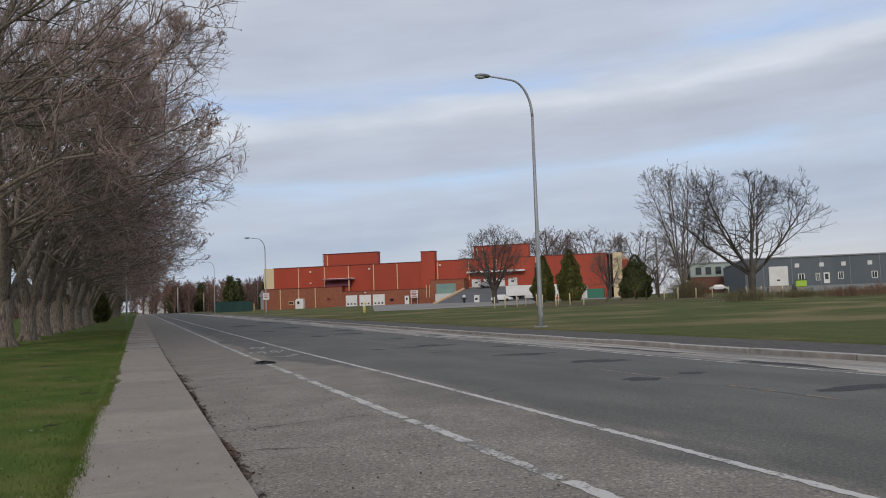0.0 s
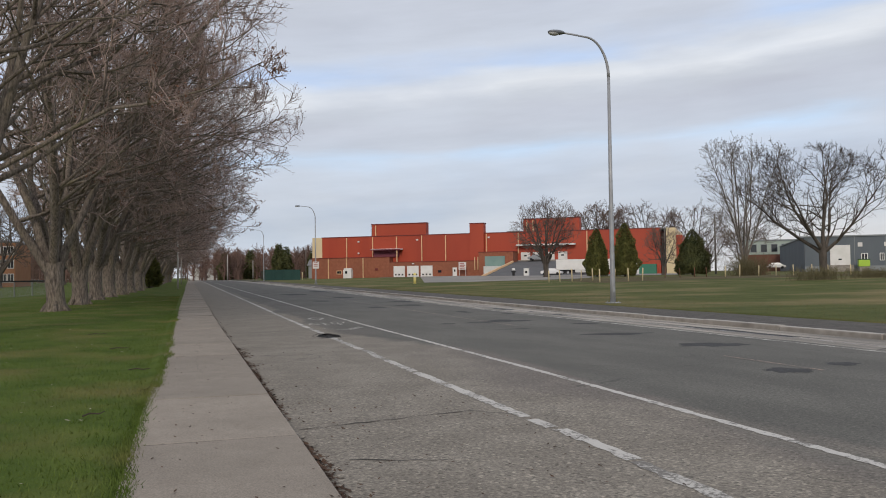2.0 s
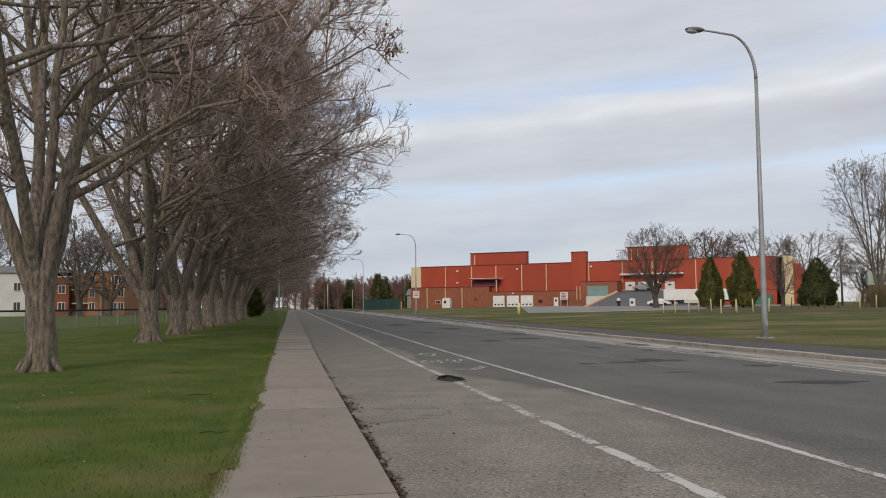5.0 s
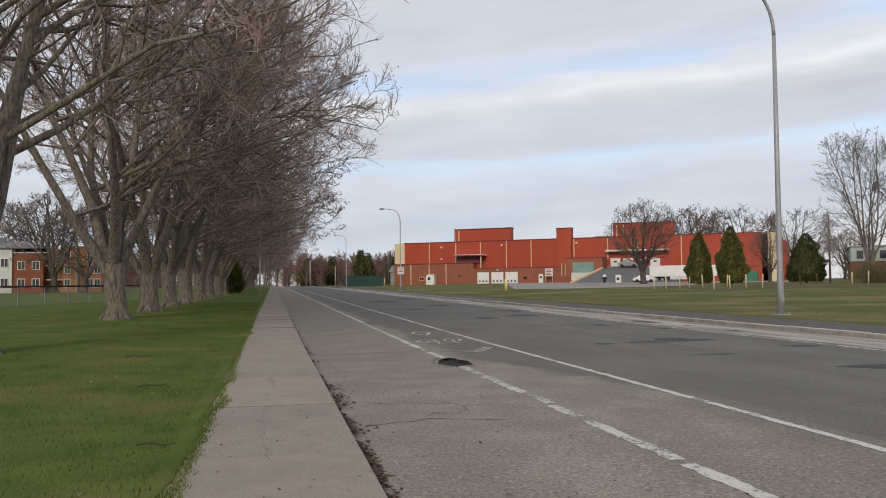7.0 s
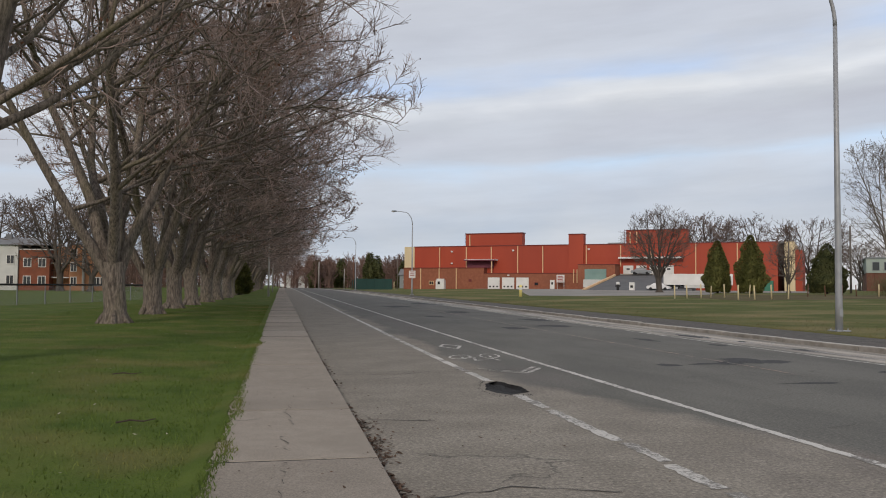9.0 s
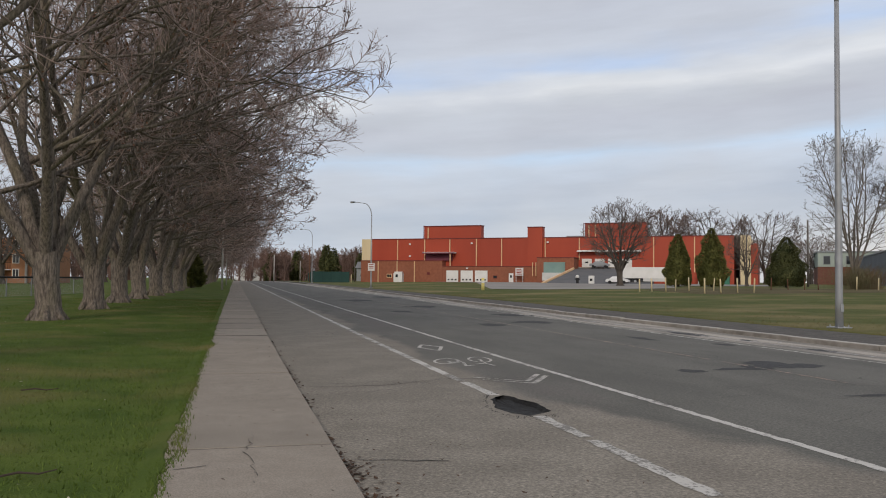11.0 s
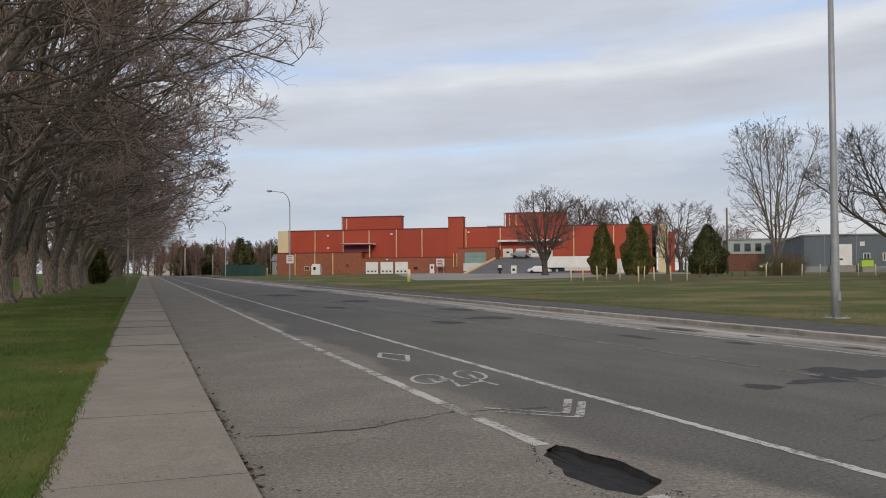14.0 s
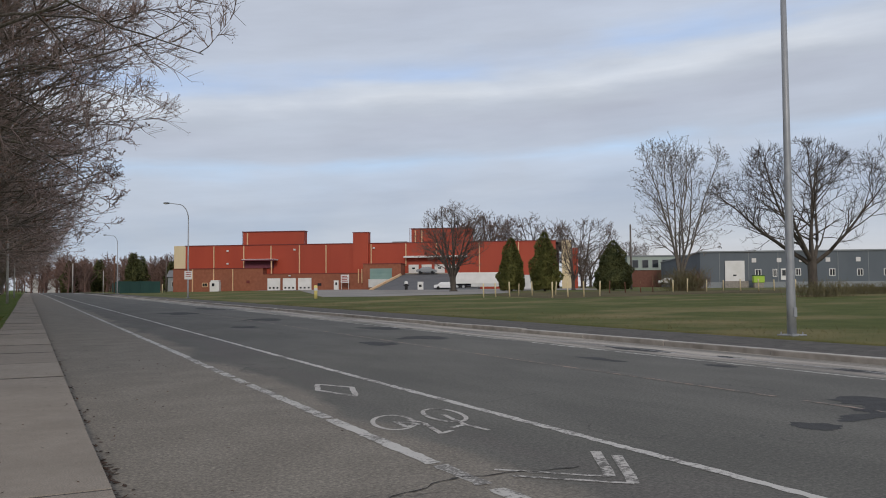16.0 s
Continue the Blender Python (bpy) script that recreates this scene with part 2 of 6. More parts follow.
    nt.links.new(bp.outputs[0], b.inputs["Normal"])
    return m


def paint_material(name, colour, under, worn):
    """Road paint rubbed away in flakes, so that the asphalt shows between."""
    m = mat(name, colour, 0.8)
    nt = m.node_tree
    b = nt.nodes["Principled BSDF"]
    geo = nt.nodes.new("ShaderNodeNewGeometry")
    facs = []
    for sc, det in ((24.0, 8.0), (1.6, 4.0)):
        n = nt.nodes.new("ShaderNodeTexNoise")
        n.inputs["Scale"].default_value, n.inputs["Detail"].default_value, n.inputs["Roughness"].default_value = sc, det, 0.7
        nt.links.new(geo.outputs["Position"], n.inputs["Vector"])
        facs.append(n.outputs["Fac"])
    add = nt.nodes.new("ShaderNodeMath")
    add.operation = "MULTIPLY_ADD"
    nt.links.new(facs[1], add.inputs[0])
    add.inputs[1].default_value = 0.9
    nt.links.new(facs[0], add.inputs[2])
    r = nt.nodes.new("ShaderNodeMapRange")
    r.inputs[1].default_value, r.inputs[2].default_value = worn - 0.05, worn + 0.07
    nt.links.new(add.outputs[0], r.inputs[0])
    x = nt.nodes.new("ShaderNodeMix")
    x.data_type = "RGBA"
    x.inputs[6].default_value, x.inputs[7].default_value = (*under, 1), (*colour, 1)
    nt.links.new(r.outputs[0], x.inputs[0])
    nt.links.new(x.outputs[2], b.inputs["Base Color"])
    return m


PALE_A, PALE_B = (0.198, 0.173, 0.140), (0.250, 0.221, 0.181)
DEEP_A, DEEP_B = (0.100, 0.095, 0.081), (0.138, 0.131, 0.112)
EDGE_A, EDGE_B = (0.185, 0.168, 0.146), (0.47, 0.42, 0.36)
M_road = road_material()
M_white_paint = paint_material("white_road_paint", (0.54, 0.515, 0.475), (0.18, 0.166, 0.148), 0.86)
M_white_worn = paint_material("worn_white_road_paint", (0.52, 0.495, 0.455), (0.168, 0.155, 0.138), 0.93)
M_white_faint = paint_material("faint_white_road_paint", (0.42, 0.41, 0.40), (0.17, 0.16, 0.155), 0.95)
M_white_mid = paint_material("flaking_white_road_paint", (0.50, 0.47, 0.43), (0.122, 0.112, 0.098), 0.895)
M_yellow_faint = paint_material("faded_orange_road_paint", (0.30, 0.22, 0.175), (0.118, 0.113, 0.098), 0.95)
M_patch = mat("fresh_asphalt_patch", (0.034, 0.034, 0.035), 0.9, second=(0.054, 0.053, 0.053), scale=5, bump=0.4, bump_scale=70)
M_pothole = mat("broken_asphalt", (0.008, 0.008, 0.009), 0.9, second=(0.018, 0.0175, 0.017), scale=9, bump=0.5, bump_scale=60)
M_crack = mat("open_crack", (0.03, 0.027, 0.024), 0.95, second=(0.06, 0.055, 0.05), scale=15)
M_pavement = mat("concrete_pavement", (0.260, 0.221, 0.180), 0.9, second=(0.298, 0.255, 0.209), scale=5.5, stain=(0.205, 0.176, 0.142), stain_scale=0.8,
                 stain_amount=0.6, bump=0.15, bump_scale=140, vary=0.09, speck=0.24)
M_kerb = mat("kerb_concrete", (0.26, 0.235, 0.205), 0.9, second=(0.36, 0.325, 0.285), scale=4, stain=(0.13, 0.115, 0.10), stain_scale=2.2, bump=0.4, bump_scale=60, vary=0.08)
M_walkway = mat("walkway_asphalt", (0.060, 0.053, 0.046), 0.92, second=(0.105, 0.094, 0.082), scale=4, bump=0.4, bump_scale=70, speck=0.3)
M_lawn = mat("lawn", (0.056, 0.092, 0.013), 0.95, second=(0.098, 0.134, 0.024), scale=1.4, stain=(0.18, 0.145, 0.058), stain_scale=0.55, stain_amount=0.62,
             bump=0.8, bump_scale=38, spec=0.15)
M_field = mat("rough_field", (0.062, 0.080, 0.018), 0.95, second=(0.100, 0.106, 0.031), scale=0.9, stain=(0.25, 0.19, 0.095), stain_scale=0.16, stain_amount=0.9,
              bump=0.9, bump_scale=14, spec=0.15, stretch=(0.8, 1, 1), speck=0.2)
M_blade = mat("grass_blade", (0.068, 0.108, 0.016), 0.8, second=(0.105, 0.145, 0.030), scale=1.6, stain=(0.21, 0.17, 0.07), stain_scale=0.55, stain_amount=0.7, vary=0.12, islands=True, spec=0.2)
M_dry_blade = mat("dry_grass_blade", (0.105, 0.098, 0.04), 0.85, second=(0.17, 0.14, 0.07), scale=0.8, vary=0.3, islands=True, spec=0.2)
M_litter = mat("dead_leaf", (0.045, 0.024, 0.014), 0.9, second=(0.095, 0.052, 0.029), scale=9, vary=0.4, islands=True)
M_pale_litter = mat("pale_leaf", (0.42, 0.38, 0.30), 0.9, vary=0.2, islands=True)
M_stick = mat("fallen_stick", (0.05, 0.036, 0.026), 0.9)
M_bark = mat("maple_bark", (0.068, 0.054, 0.045), 0.95, second=(0.24, 0.197, 0.162), scale=18, stain=(0.14, 0.125, 0.055), stain_scale=1.5, stain_amount=0.45,
             bump=1.0, bump_scale=26, stretch=(1, 1, 0.22), speck=0.3)
M_twig = mat("bare_twig", (0.265, 0.206, 0.187), 0.9, second=(0.375, 0.27, 0.225), scale=0.9)
M_bud = mat("dry_bud", (0.075, 0.042, 0.030), 0.9, second=(0.19, 0.085, 0.042), scale=0.6, vary=0.35, islands=True)
M_poplar_twig = mat("pale_poplar_twig", (0.15, 0.132, 0.115), 0.9, second=(0.22, 0.195, 0.17), scale=0.6)
M_poplar_bud = mat("poplar_catkin", (0.075, 0.058, 0.045), 0.9, second=(0.13, 0.10, 0.075), scale=0.6, vary=0.3, islands=True)
M_crab_twig = mat("brown_twig", (0.105, 0.078, 0.066), 0.9, second=(0.155, 0.112, 0.09), scale=0.6)
M_dull_brick = mat("dull_brick", (0.14, 0.058, 0.042), 0.9, second=(0.18, 0.08, 0.055), scale=1.6, bump=0.3, bump_scale=5)
M_dry_field = mat("dry_brown_grass", (0.072, 0.066, 0.026), 0.95, second=(0.105, 0.080, 0.040), scale=0.5, stain=(0.16, 0.122, 0.066), stain_scale=0.12, stain_amount=0.8, bump=0.9, bump_scale=9, spec=0.15)
# kerb concrete in a paler tone: light on the top painted into the colour
M_kerb_top = mat("lit_kerb_top", (0.36, 0.335, 0.30), 0.9, second=(0.46, 0.43, 0.385), scale=5, stain=(0.24, 0.215, 0.185), stain_scale=1.6, vary=0.08)
M_bark_dark = mat("dark_bark", (0.058, 0.048, 0.04), 0.95, second=(0.11, 0.092, 0.075), scale=4, bump=0.8, bump_scale=12, stretch=(1, 1, 0.3))
M_twig_dark = mat("dark_twig", (0.062, 0.050, 0.044), 0.9, second=(0.10, 0.082, 0.07), scale=0.6)
M_bark_pale = mat("pale_poplar_bark", (0.13, 0.112, 0.095), 0.9, second=(0.20, 0.176, 0.15), scale=3, bump=0.6, bump_scale=12)
M_woods = mat("far_bare_wood", (0.125, 0.08, 0.066), 0.95, second=(0.19, 0.115, 0.09), scale=0.12)
M_fir = mat("fir_foliage", (0.066, 0.078, 0.024), 0.8, second=(0.155, 0.15, 0.048), scale=1.5, stain=(0.10, 0.085, 0.03), stain_scale=0.8, stain_amount=0.35, vary=0.4, islands=True, spec=0.2)
M_fir_dark = mat("dark_fir_foliage", (0.052, 0.062, 0.026), 0.8, second=(0.11, 0.112, 0.044), scale=1.1, vary=0.4, islands=True, spec=0.2)
M_red = mat("red_metal_siding", (0.345, 0.043, 0.016), 0.6, second=(0.385, 0.054, 0.020), scale=0.25, stain=(0.27, 0.038, 0.018), stain_scale=0.09, stain_amount=0.5, stretch=(1, 1, 0.3))
M_red_trim = mat("dark_red_flashing", (0.15, 0.022, 0.018), 0.5)
M_brick = mat("brown_red_brick", (0.245, 0.082, 0.044), 0.9, second=(0.30, 0.108, 0.060), scale=1.6, stain=(0.20, 0.075, 0.045), stain_scale=0.16, stain_amount=0.6, bump=0.3, bump_scale=5)
M_cream = mat("cream_siding", (0.62, 0.50, 0.30), 0.7, second=(0.68, 0.56, 0.36), scale=0.4, stretch=(1, 1, 0.2))
M_cream_pipe = mat("cream_painted_steel", (0.62, 0.40, 0.22), 0.6, second=(0.66, 0.46, 0.27), scale=0.8)
M_white = mat("white_painted_steel", (0.74, 0.73, 0.71), 0.55, second=(0.66, 0.65, 0.62), scale=0.7)
M_white_dirty = mat("dirty_white_panel", (0.60, 0.60, 0.58), 0.7, second=(0.50, 0.50, 0.48), scale=0.6)
M_glass = mat("dark_glass", (0.02, 0.024, 0.028), 0.08, spec=0.7)
M_purple = mat("purple_cladding", (0.13, 0.03, 0.05), 0.7, second=(0.17, 0.04, 0.06), scale=0.7)
M_teal = mat("pale_teal_door", (0.16, 0.26, 0.24), 0.6, second=(0.20, 0.30, 0.27), scale=0.6)
M_roof = mat("grey_roofing", (0.14, 0.14, 0.145), 0.9, second=(0.19, 0.19, 0.19), scale=0.4)
M_steel = mat("galvanised_steel", (0.30, 0.31, 0.325), 0.5, metal=0.25, second=(0.37, 0.38, 0.395), scale=3, stain=(0.26, 0.26, 0.27), stain_scale=0.5, stain_amount=0.6)
M_lamp = mat("lamp_housing", (0.19, 0.20, 0.215), 0.5, metal=0.4)
M_lens = mat("lamp_lens", (0.42, 0.42, 0.40), 0.25)
M_yellow = mat("yellow_painted_steel", (0.70, 0.56, 0.14), 0.6, second=(0.78, 0.68, 0.30), scale=3)
M_post = mat("cream_wood_post", (0.60, 0.48, 0.27), 0.8, second=(0.68, 0.58, 0.38), scale=4, vary=0.15)
M_rust_post = mat("rusty_post", (0.12, 0.05, 0.03), 0.85, second=(0.20, 0.10, 0.06), scale=4)
M_wood_pole = mat("weathered_pole", (0.11, 0.095, 0.085), 0.9, second=(0.17, 0.15, 0.135), scale=3, stretch=(1, 1, 0.1))
M_pale_pole = mat("pale_concrete_pole", (0.33, 0.31, 0.285), 0.85, second=(0.40, 0.38, 0.35), scale=2)
M_lot = mat("yard_asphalt", (0.195, 0.182, 0.166), 0.92, second=(0.26, 0.24, 0.215), scale=0.25, stain=(0.36, 0.33, 0.29), stain_scale=0.07, stain_amount=0.7)
M_ramp = mat("ramp_asphalt", (0.098, 0.10, 0.104), 0.92, second=(0.125, 0.127, 0.13), scale=0.4)
M_grey_siding = mat("blue_grey_siding", (0.100, 0.118, 0.136), 0.75, second=(0.122, 0.140, 0.159), scale=0.3, stain=(0.09, 0.108, 0.125), stain_scale=0.1, stain_amount=0.5, stretch=(1, 1, 0.3))
M_grey_trim = mat("grey_roof_edge", (0.22, 0.24, 0.25), 0.6)
M_mint = mat("pale_green_cladding", (0.30, 0.36, 0.32), 0.8, second=(0.36, 0.41, 0.37), scale=0.3)
M_lime = mat("lime_green_bin", (0.36, 0.55, 0.05), 0.55)
M_black = mat("black_rubber", (0.015, 0.015, 0.016), 0.8)
M_green_screen = mat("green_windscreen_fabric", (0.012, 0.045, 0.04), 0.85, second=(0.018, 0.06, 0.05), scale=0.5, stretch=(1, 1, 0.2))
M_wire = mat("grey_chain_wire", (0.24, 0.25, 0.26), 0.5, metal=0.4)
M_apt_brick = mat("orange_red_brick", (0.20, 0.062, 0.034), 0.9, second=(0.25, 0.085, 0.047), scale=1.2, bump=0.2, bump_scale=6)
M_apt_tan = mat("tan_orange_brick", (0.36, 0.17, 0.085), 0.9, second=(0.40, 0.20, 0.11), scale=1.2)
M_bush = mat("russet_shrub_twig", (0.13, 0.072, 0.045), 0.9, second=(0.18, 0.11, 0.065), scale=1.0)
M_bush_olive = mat("olive_shrub_twig", (0.10, 0.088, 0.040), 0.9, second=(0.14, 0.12, 0.06), scale=1.0)
M_sign = mat("white_sign_face", (0.66, 0.64, 0.62), 0.6)
M_sign_red = mat("dark_red_sign_print", (0.30, 0.06, 0.05), 0.6)
M_car = mat("white_car_paint", (0.70, 0.70, 0.70), 0.3, spec=0.6)

# ---- building helpers ----


def part(name, bm, material, parent=None, label="", smooth=False):
    me = bpy.data.meshes.new(name)
    bm.normal_update()
    bm.to_mesh(me)
    bm.free()
    me.materials.append(material)
    if smooth:
        for p in me.polygons:
            p.use_smooth = True
    ob = new(name, me)
    if parent is not None:
        ob.parent = parent
    if label:
        ob["label"] = label
    return ob


def raw(name, verts, faces, material, parent=None, label="", smooth=False):
    me = bpy.data.meshes.new(name)
    me.from_pydata(verts, [], faces)
    me.update()
    me.materials.append(material)
    if smooth:
        me.polygons.foreach_set("use_smooth", [True] * len(me.polygons))
    ob = new(name, me)
    if parent is not None:
        ob.parent = parent
    if label:
        ob["label"] = label
    return ob


def thing(name, m, label, category, group="", kind=""):
    e = new(name)
    e.matrix_world = m
    return tagged(e, label, category, group, kind)


def box(bm, x0, x1, y0, y1, z0, z1, bevel=0.0):
    vs = [bm.verts.new(c) for c in ((x0, y0, z0), (x1, y0, z0), (x1, y1, z0), (x0, y1, z0), (x0, y0, z1), (x1, y0, z1), (x1, y1, z1), (x0, y1, z1))]
    fs = [bm.faces.new([vs[i] for i in f]) for f in ((3, 2, 1, 0), (4, 5, 6, 7), (0, 1, 5, 4), (1, 2, 6, 5), (2, 3, 7, 6), (3, 0, 4, 7))]
    if bevel:
        es = {e for f in fs for e in f.edges}
        bmesh.ops.bevel(bm, geom=list(es), offset=bevel, segments=2, affect="EDGES", profile=0.5)
    return bm


def bx(x0, x1, y0, y1, z0, z1, bevel=0.0):
    return box(bmesh.new(), x0, x1, y0, y1, z0, z1, bevel)


def ring_tube(bm, pts, radii, n=10, cap=True):
    """A tapering tube along points."""
    pts = [Vector(p) for p in pts]
    rings = []
    ref = Vector((0.3, 0.9, 0.2)).normalized()
    for i, p in enumerate(pts):
        d = (pts[min(i + 1, len(pts) - 1)] - pts[max(i - 1, 0)]).normalized()
        a = d.cross(ref)
        if a.length < 0.05:
            a = d.cross(Vector((1, 0, 0)))
        a.normalize()
        b = d.cross(a)
        r = radii[i] if isinstance(radii, (list, tuple)) else radii
        rings.append([bm.verts.new(p + (a * math.cos(t) + b * math.sin(t)) * r) for t in (2 * math.pi * k / n for k in range(n))])
    for q, w in zip(rings, rings[1:]):
        for k in range(n):
            bm.faces.new((q[k], q[(k + 1) % n], w[(k + 1) % n], w[k]))
    if cap:
        bm.faces.new(rings[0])
        bm.faces.new(rings[-1])
    return bm


def tube(pts, radii, n=10):
    bm = ring_tube(bmesh.new(), pts, radii, n)
    bmesh.ops.recalc_face_normals(bm, faces=bm.faces)
    return bm


def step(a, b, v):
    t = max(0.0, min(1.0, (v - a) / (b - a)))
    return t * t * (3 - 2 * t)


def bend(y):
    """The road drifts gently to the right with distance."""
    return 0.0045 * max(0.0, y - 25)


def rise(y):
    return min(0.40, 0.0024 * max(0.0, y - 30))


SW_L, SW_R, SW_Z = -0.58, 0.72, 0.08
TURF = -0.50
KERB, WALK_BACK = 13.0, 15.6


def ground_z(x, y):
    x -= bend(y)
    z = rise(y)
    if x < SW_L + 0.05:
        return z + 0.065 + 0.05 * step(-0.5, -3.5, x) + 0.03 * noise.noise((x * 0.22, y * 0.22, 3.1))
    if x < WALK_BACK - 0.05:
        return z - 0.25
    return z + 0.10 + 0.42 * step(16, 62, x) + 0.05 * step(16, 22, x) * noise.noise((x * 0.12, y * 0.12, 7.7))


# ---- ground, road, pavements ----


def spread(a, b, first, grow, most):
    out, s = [a], first
    while out[-1] < b:
        out.append(min(b, out[-1] + s))
        s = min(most, s * grow)
    return out


xs_left = [SW_L + 0.02 - v for v in spread(0, 2400, 0.25, 1.16, 300)][::-1]
xs_mid = [-0.4, 0.7, 5.0, 10.0, 13.2, WALK_BACK - 0.1]
xs_right = [WALK_BACK - 0.02 + v for v in spread(0, 2400, 0.6, 1.14, 300)]
XS = xs_left + xs_mid + xs_right
YS = [-v for v in spread(0, 2400, 2.0, 1.5, 400)][::-1][:-1] + spread(0, 3500, 1.0, 1.025, 250)
gv = [(x + bend(y) * (1 if y < 600 else 600 / y), y, ground_z(x + bend(y), y)) for y in YS for x in XS]
W = len(XS)
gf = [(j * W + i, j * W + i + 1, (j + 1) * W + i + 1, (j + 1) * W + i) for j in range(len(YS) - 1) for i in range(W - 1)]
ground = raw("ground", gv, gf, M_field, smooth=True)
ground.data.materials.append(M_lawn)
for p in ground.data.polygons:
    if p.center.x < 0:
        p.material_index = 1
tagged(ground, "flat grass lawn and rough dry field reaching the horizon", "ground", kind="structure")

# the road: one strip with a real pothole
HOLE_C, HOLE_BOX = (3.03, 21.32), (2.5, 3.66, 20.25, 22.5)
RX = [SW_R - 0.03, 1.6, HOLE_BOX[0], HOLE_BOX[1], 5.0, 7.0, 9.0, 11.0, KERB + 0.02]
RY = [-60, -30, -10, 0, 5, 10, 15, HOLE_BOX[2], HOLE_BOX[3], 26, 30] + [30 + 5 * k for k in range(1, 30)] + [180 + 20 * k for k in range(1, 22)]


def crown(x):
    return 0.035 * math.sin(math.pi * (x - SW_R) / (KERB - SW_R)) if SW_R < x < KERB else 0.0


bm = bmesh.new()
uvl = bm.loops.layers.uv.new("plan")
grid = {}
for j, y in enumerate(RY):
    for i, x in enumerate(RX):
        grid[i, j] = bm.verts.new((x + bend(y), y, rise(y) + crown(x) - crown(3.0)))
for j in range(len(RY) - 1):
    for i in range(len(RX) - 1):
        if (RX[i], RY[j]) == (HOLE_BOX[0], HOLE_BOX[2]):
            continue
        bm.faces.new((grid[i, j], grid[i + 1, j], grid[i + 1, j + 1], grid[i, j + 1]))
hi, hj = RX.index(HOLE_BOX[0]), RY.index(HOLE_BOX[2])
rng = random.Random(5)
NH = 36
corners = [grid[hi, hj], grid[hi + 1, hj], grid[hi + 1, hj + 1], grid[hi, hj + 1]]
inner, lower = [], []
for k in range(NH):
    a = 2 * math.pi * k / NH
    rr = 0.86 + 0.26 * rng.random()
    # wide at the near end, drawn out to a point at the other
    px = HOLE_C[0] + 0.26 * rr * math.cos(a) * (1 - 0.5 * math.sin(a)) + 0.04 * math.sin(a)
    py = HOLE_C[1] + 0.80 * (0.94 + 0.12 * (rr - 0.85) / 0.3) * math.sin(a)
    inner.append(bm.verts.new((px, py, 0)))
    lower.append(bm.verts.new((HOLE_C[0] + (px - HOLE_C[0]) * 0.90, HOLE_C[1] + (py - HOLE_C[1]) * 0.93, -0.035 - 0.02 * rng.random())))
for q in range(4):
    # fan from each corner of the rectangle to its quarter of the rim
    start = [int(NH * f) for f in (0.625, 0.875, 1.125, 1.375)][q]
    for k in range(start, start + NH // 4):
        bm.faces.new((corners[q], inner[(k + 1) % NH], inner[k % NH]))
    bm.faces.new((corners[q], corners[(q + 1) % 4], inner[(start + NH // 4) % NH]))
hole_faces = []
for k in range(NH):
    hole_faces.append(bm.faces.new((inner[k], inner[(k + 1) % NH], lower[(k + 1) % NH], lower[k])))
mid = bm.verts.new((HOLE_C[0], HOLE_C[1], -0.055))
for k in range(NH):
    hole_faces.append(bm.faces.new((lower[k], lower[(k + 1) % NH], mid)))
for f in bm.faces:
    for l in f.loops:
        l[uvl].uv = (l.vert.co.x - bend(l.vert.co.y), l.vert.co.y)
for f in hole_faces:
    f.material_index = 1
bmesh.ops.recalc_face_normals(bm, faces=bm.faces)
road = part("road", bm, M_road)
road.data.materials.append(M_pothole)
tagged(road, "worn grey asphalt road with cracks and a pothole", "road", kind="structure")


def on_road(x, y, lift=0.004):
    return (x + bend(y), y, rise(y) + (crown(x) - crown(3.0) if SW_R < x < KERB else 0.0) + lift)


def strip(name, x0, x1, y0, y1, material, parent, lift=0.003, seed=0, ragged=0.012, drift=0.0):
    """A painted strip along the road with slightly ragged edges."""
    r = random.Random(seed)
    n = max(2, int((y1 - y0) / (0.09 if y0 < 40 else 6)))
    n = min(n, 480)
    vs, fs = [], []
    for k in range(n + 1):
        y = y0 + (y1 - y0) * k / n
        shift = -drift * max(0.0, 13 - y)
        a, b = x0 + shift + r.uniform(-ragged, ragged), x1 + shift + r.uniform(-ragged, ragged)
        vs += [on_road(a, y, lift), on_road((a + b) / 2, y, lift + 0.001), on_road(b, y, lift)]
        if k:
            i = 3 * k
            fs += [(i - 3, i - 2, i + 1, i), (i - 2, i - 1, i + 2, i + 1)]
    return raw(name, vs, fs, material, parent)


solid_line = thing("lane_line", pose(0, 0, 0), "solid white painted lane line, slightly worn", "road marking", kind="structure")
for y0, y1 in ((-30, 10), (10, 40), (40, 75), (75, 130), (130, 330)):
    strip("paint_strip", 4.575, 4.675, y0, y1, M_white_paint, solid_line, seed=int(y0), ragged=0.014, drift=0.018)
dashed_line = thing("lane_line", pose(0, 0, 0), "broken white painted lane line with flaking paint", "road marking", kind="structure")
r = random.Random(11)
y = -20.0
while y < 19.9:
    ln = r.choice((0.45, 0.8, 1.3, 1.9, 2.6))
    xo = r.uniform(-0.02, 0.02)
    strip("paint_dash", 2.94 + xo, 3.07 + xo, y, min(y + ln, 20.5), M_white_worn if r.random() < 0.6 else M_white_paint, dashed_line, seed=int(y * 7), ragged=0.018)
    y += ln + r.uniform(0.03, 0.16)
y = 22.05
while y < 75:
    ln = r.choice((0.7, 1.3, 2.4, 3.4))
    xo = r.uniform(-0.015, 0.015)
    strip("paint_dash", 2.94 + xo, 3.07 + xo, y, y + ln, M_white_worn if r.random() < 0.5 else M_white_paint, dashed_line, seed=int(y * 7), ragged=0.014)
    y += ln + r.uniform(0.06, 0.22)
strip("paint_dash", 2.94, 3.07, 75.2, 330, M_white_paint, dashed_line)
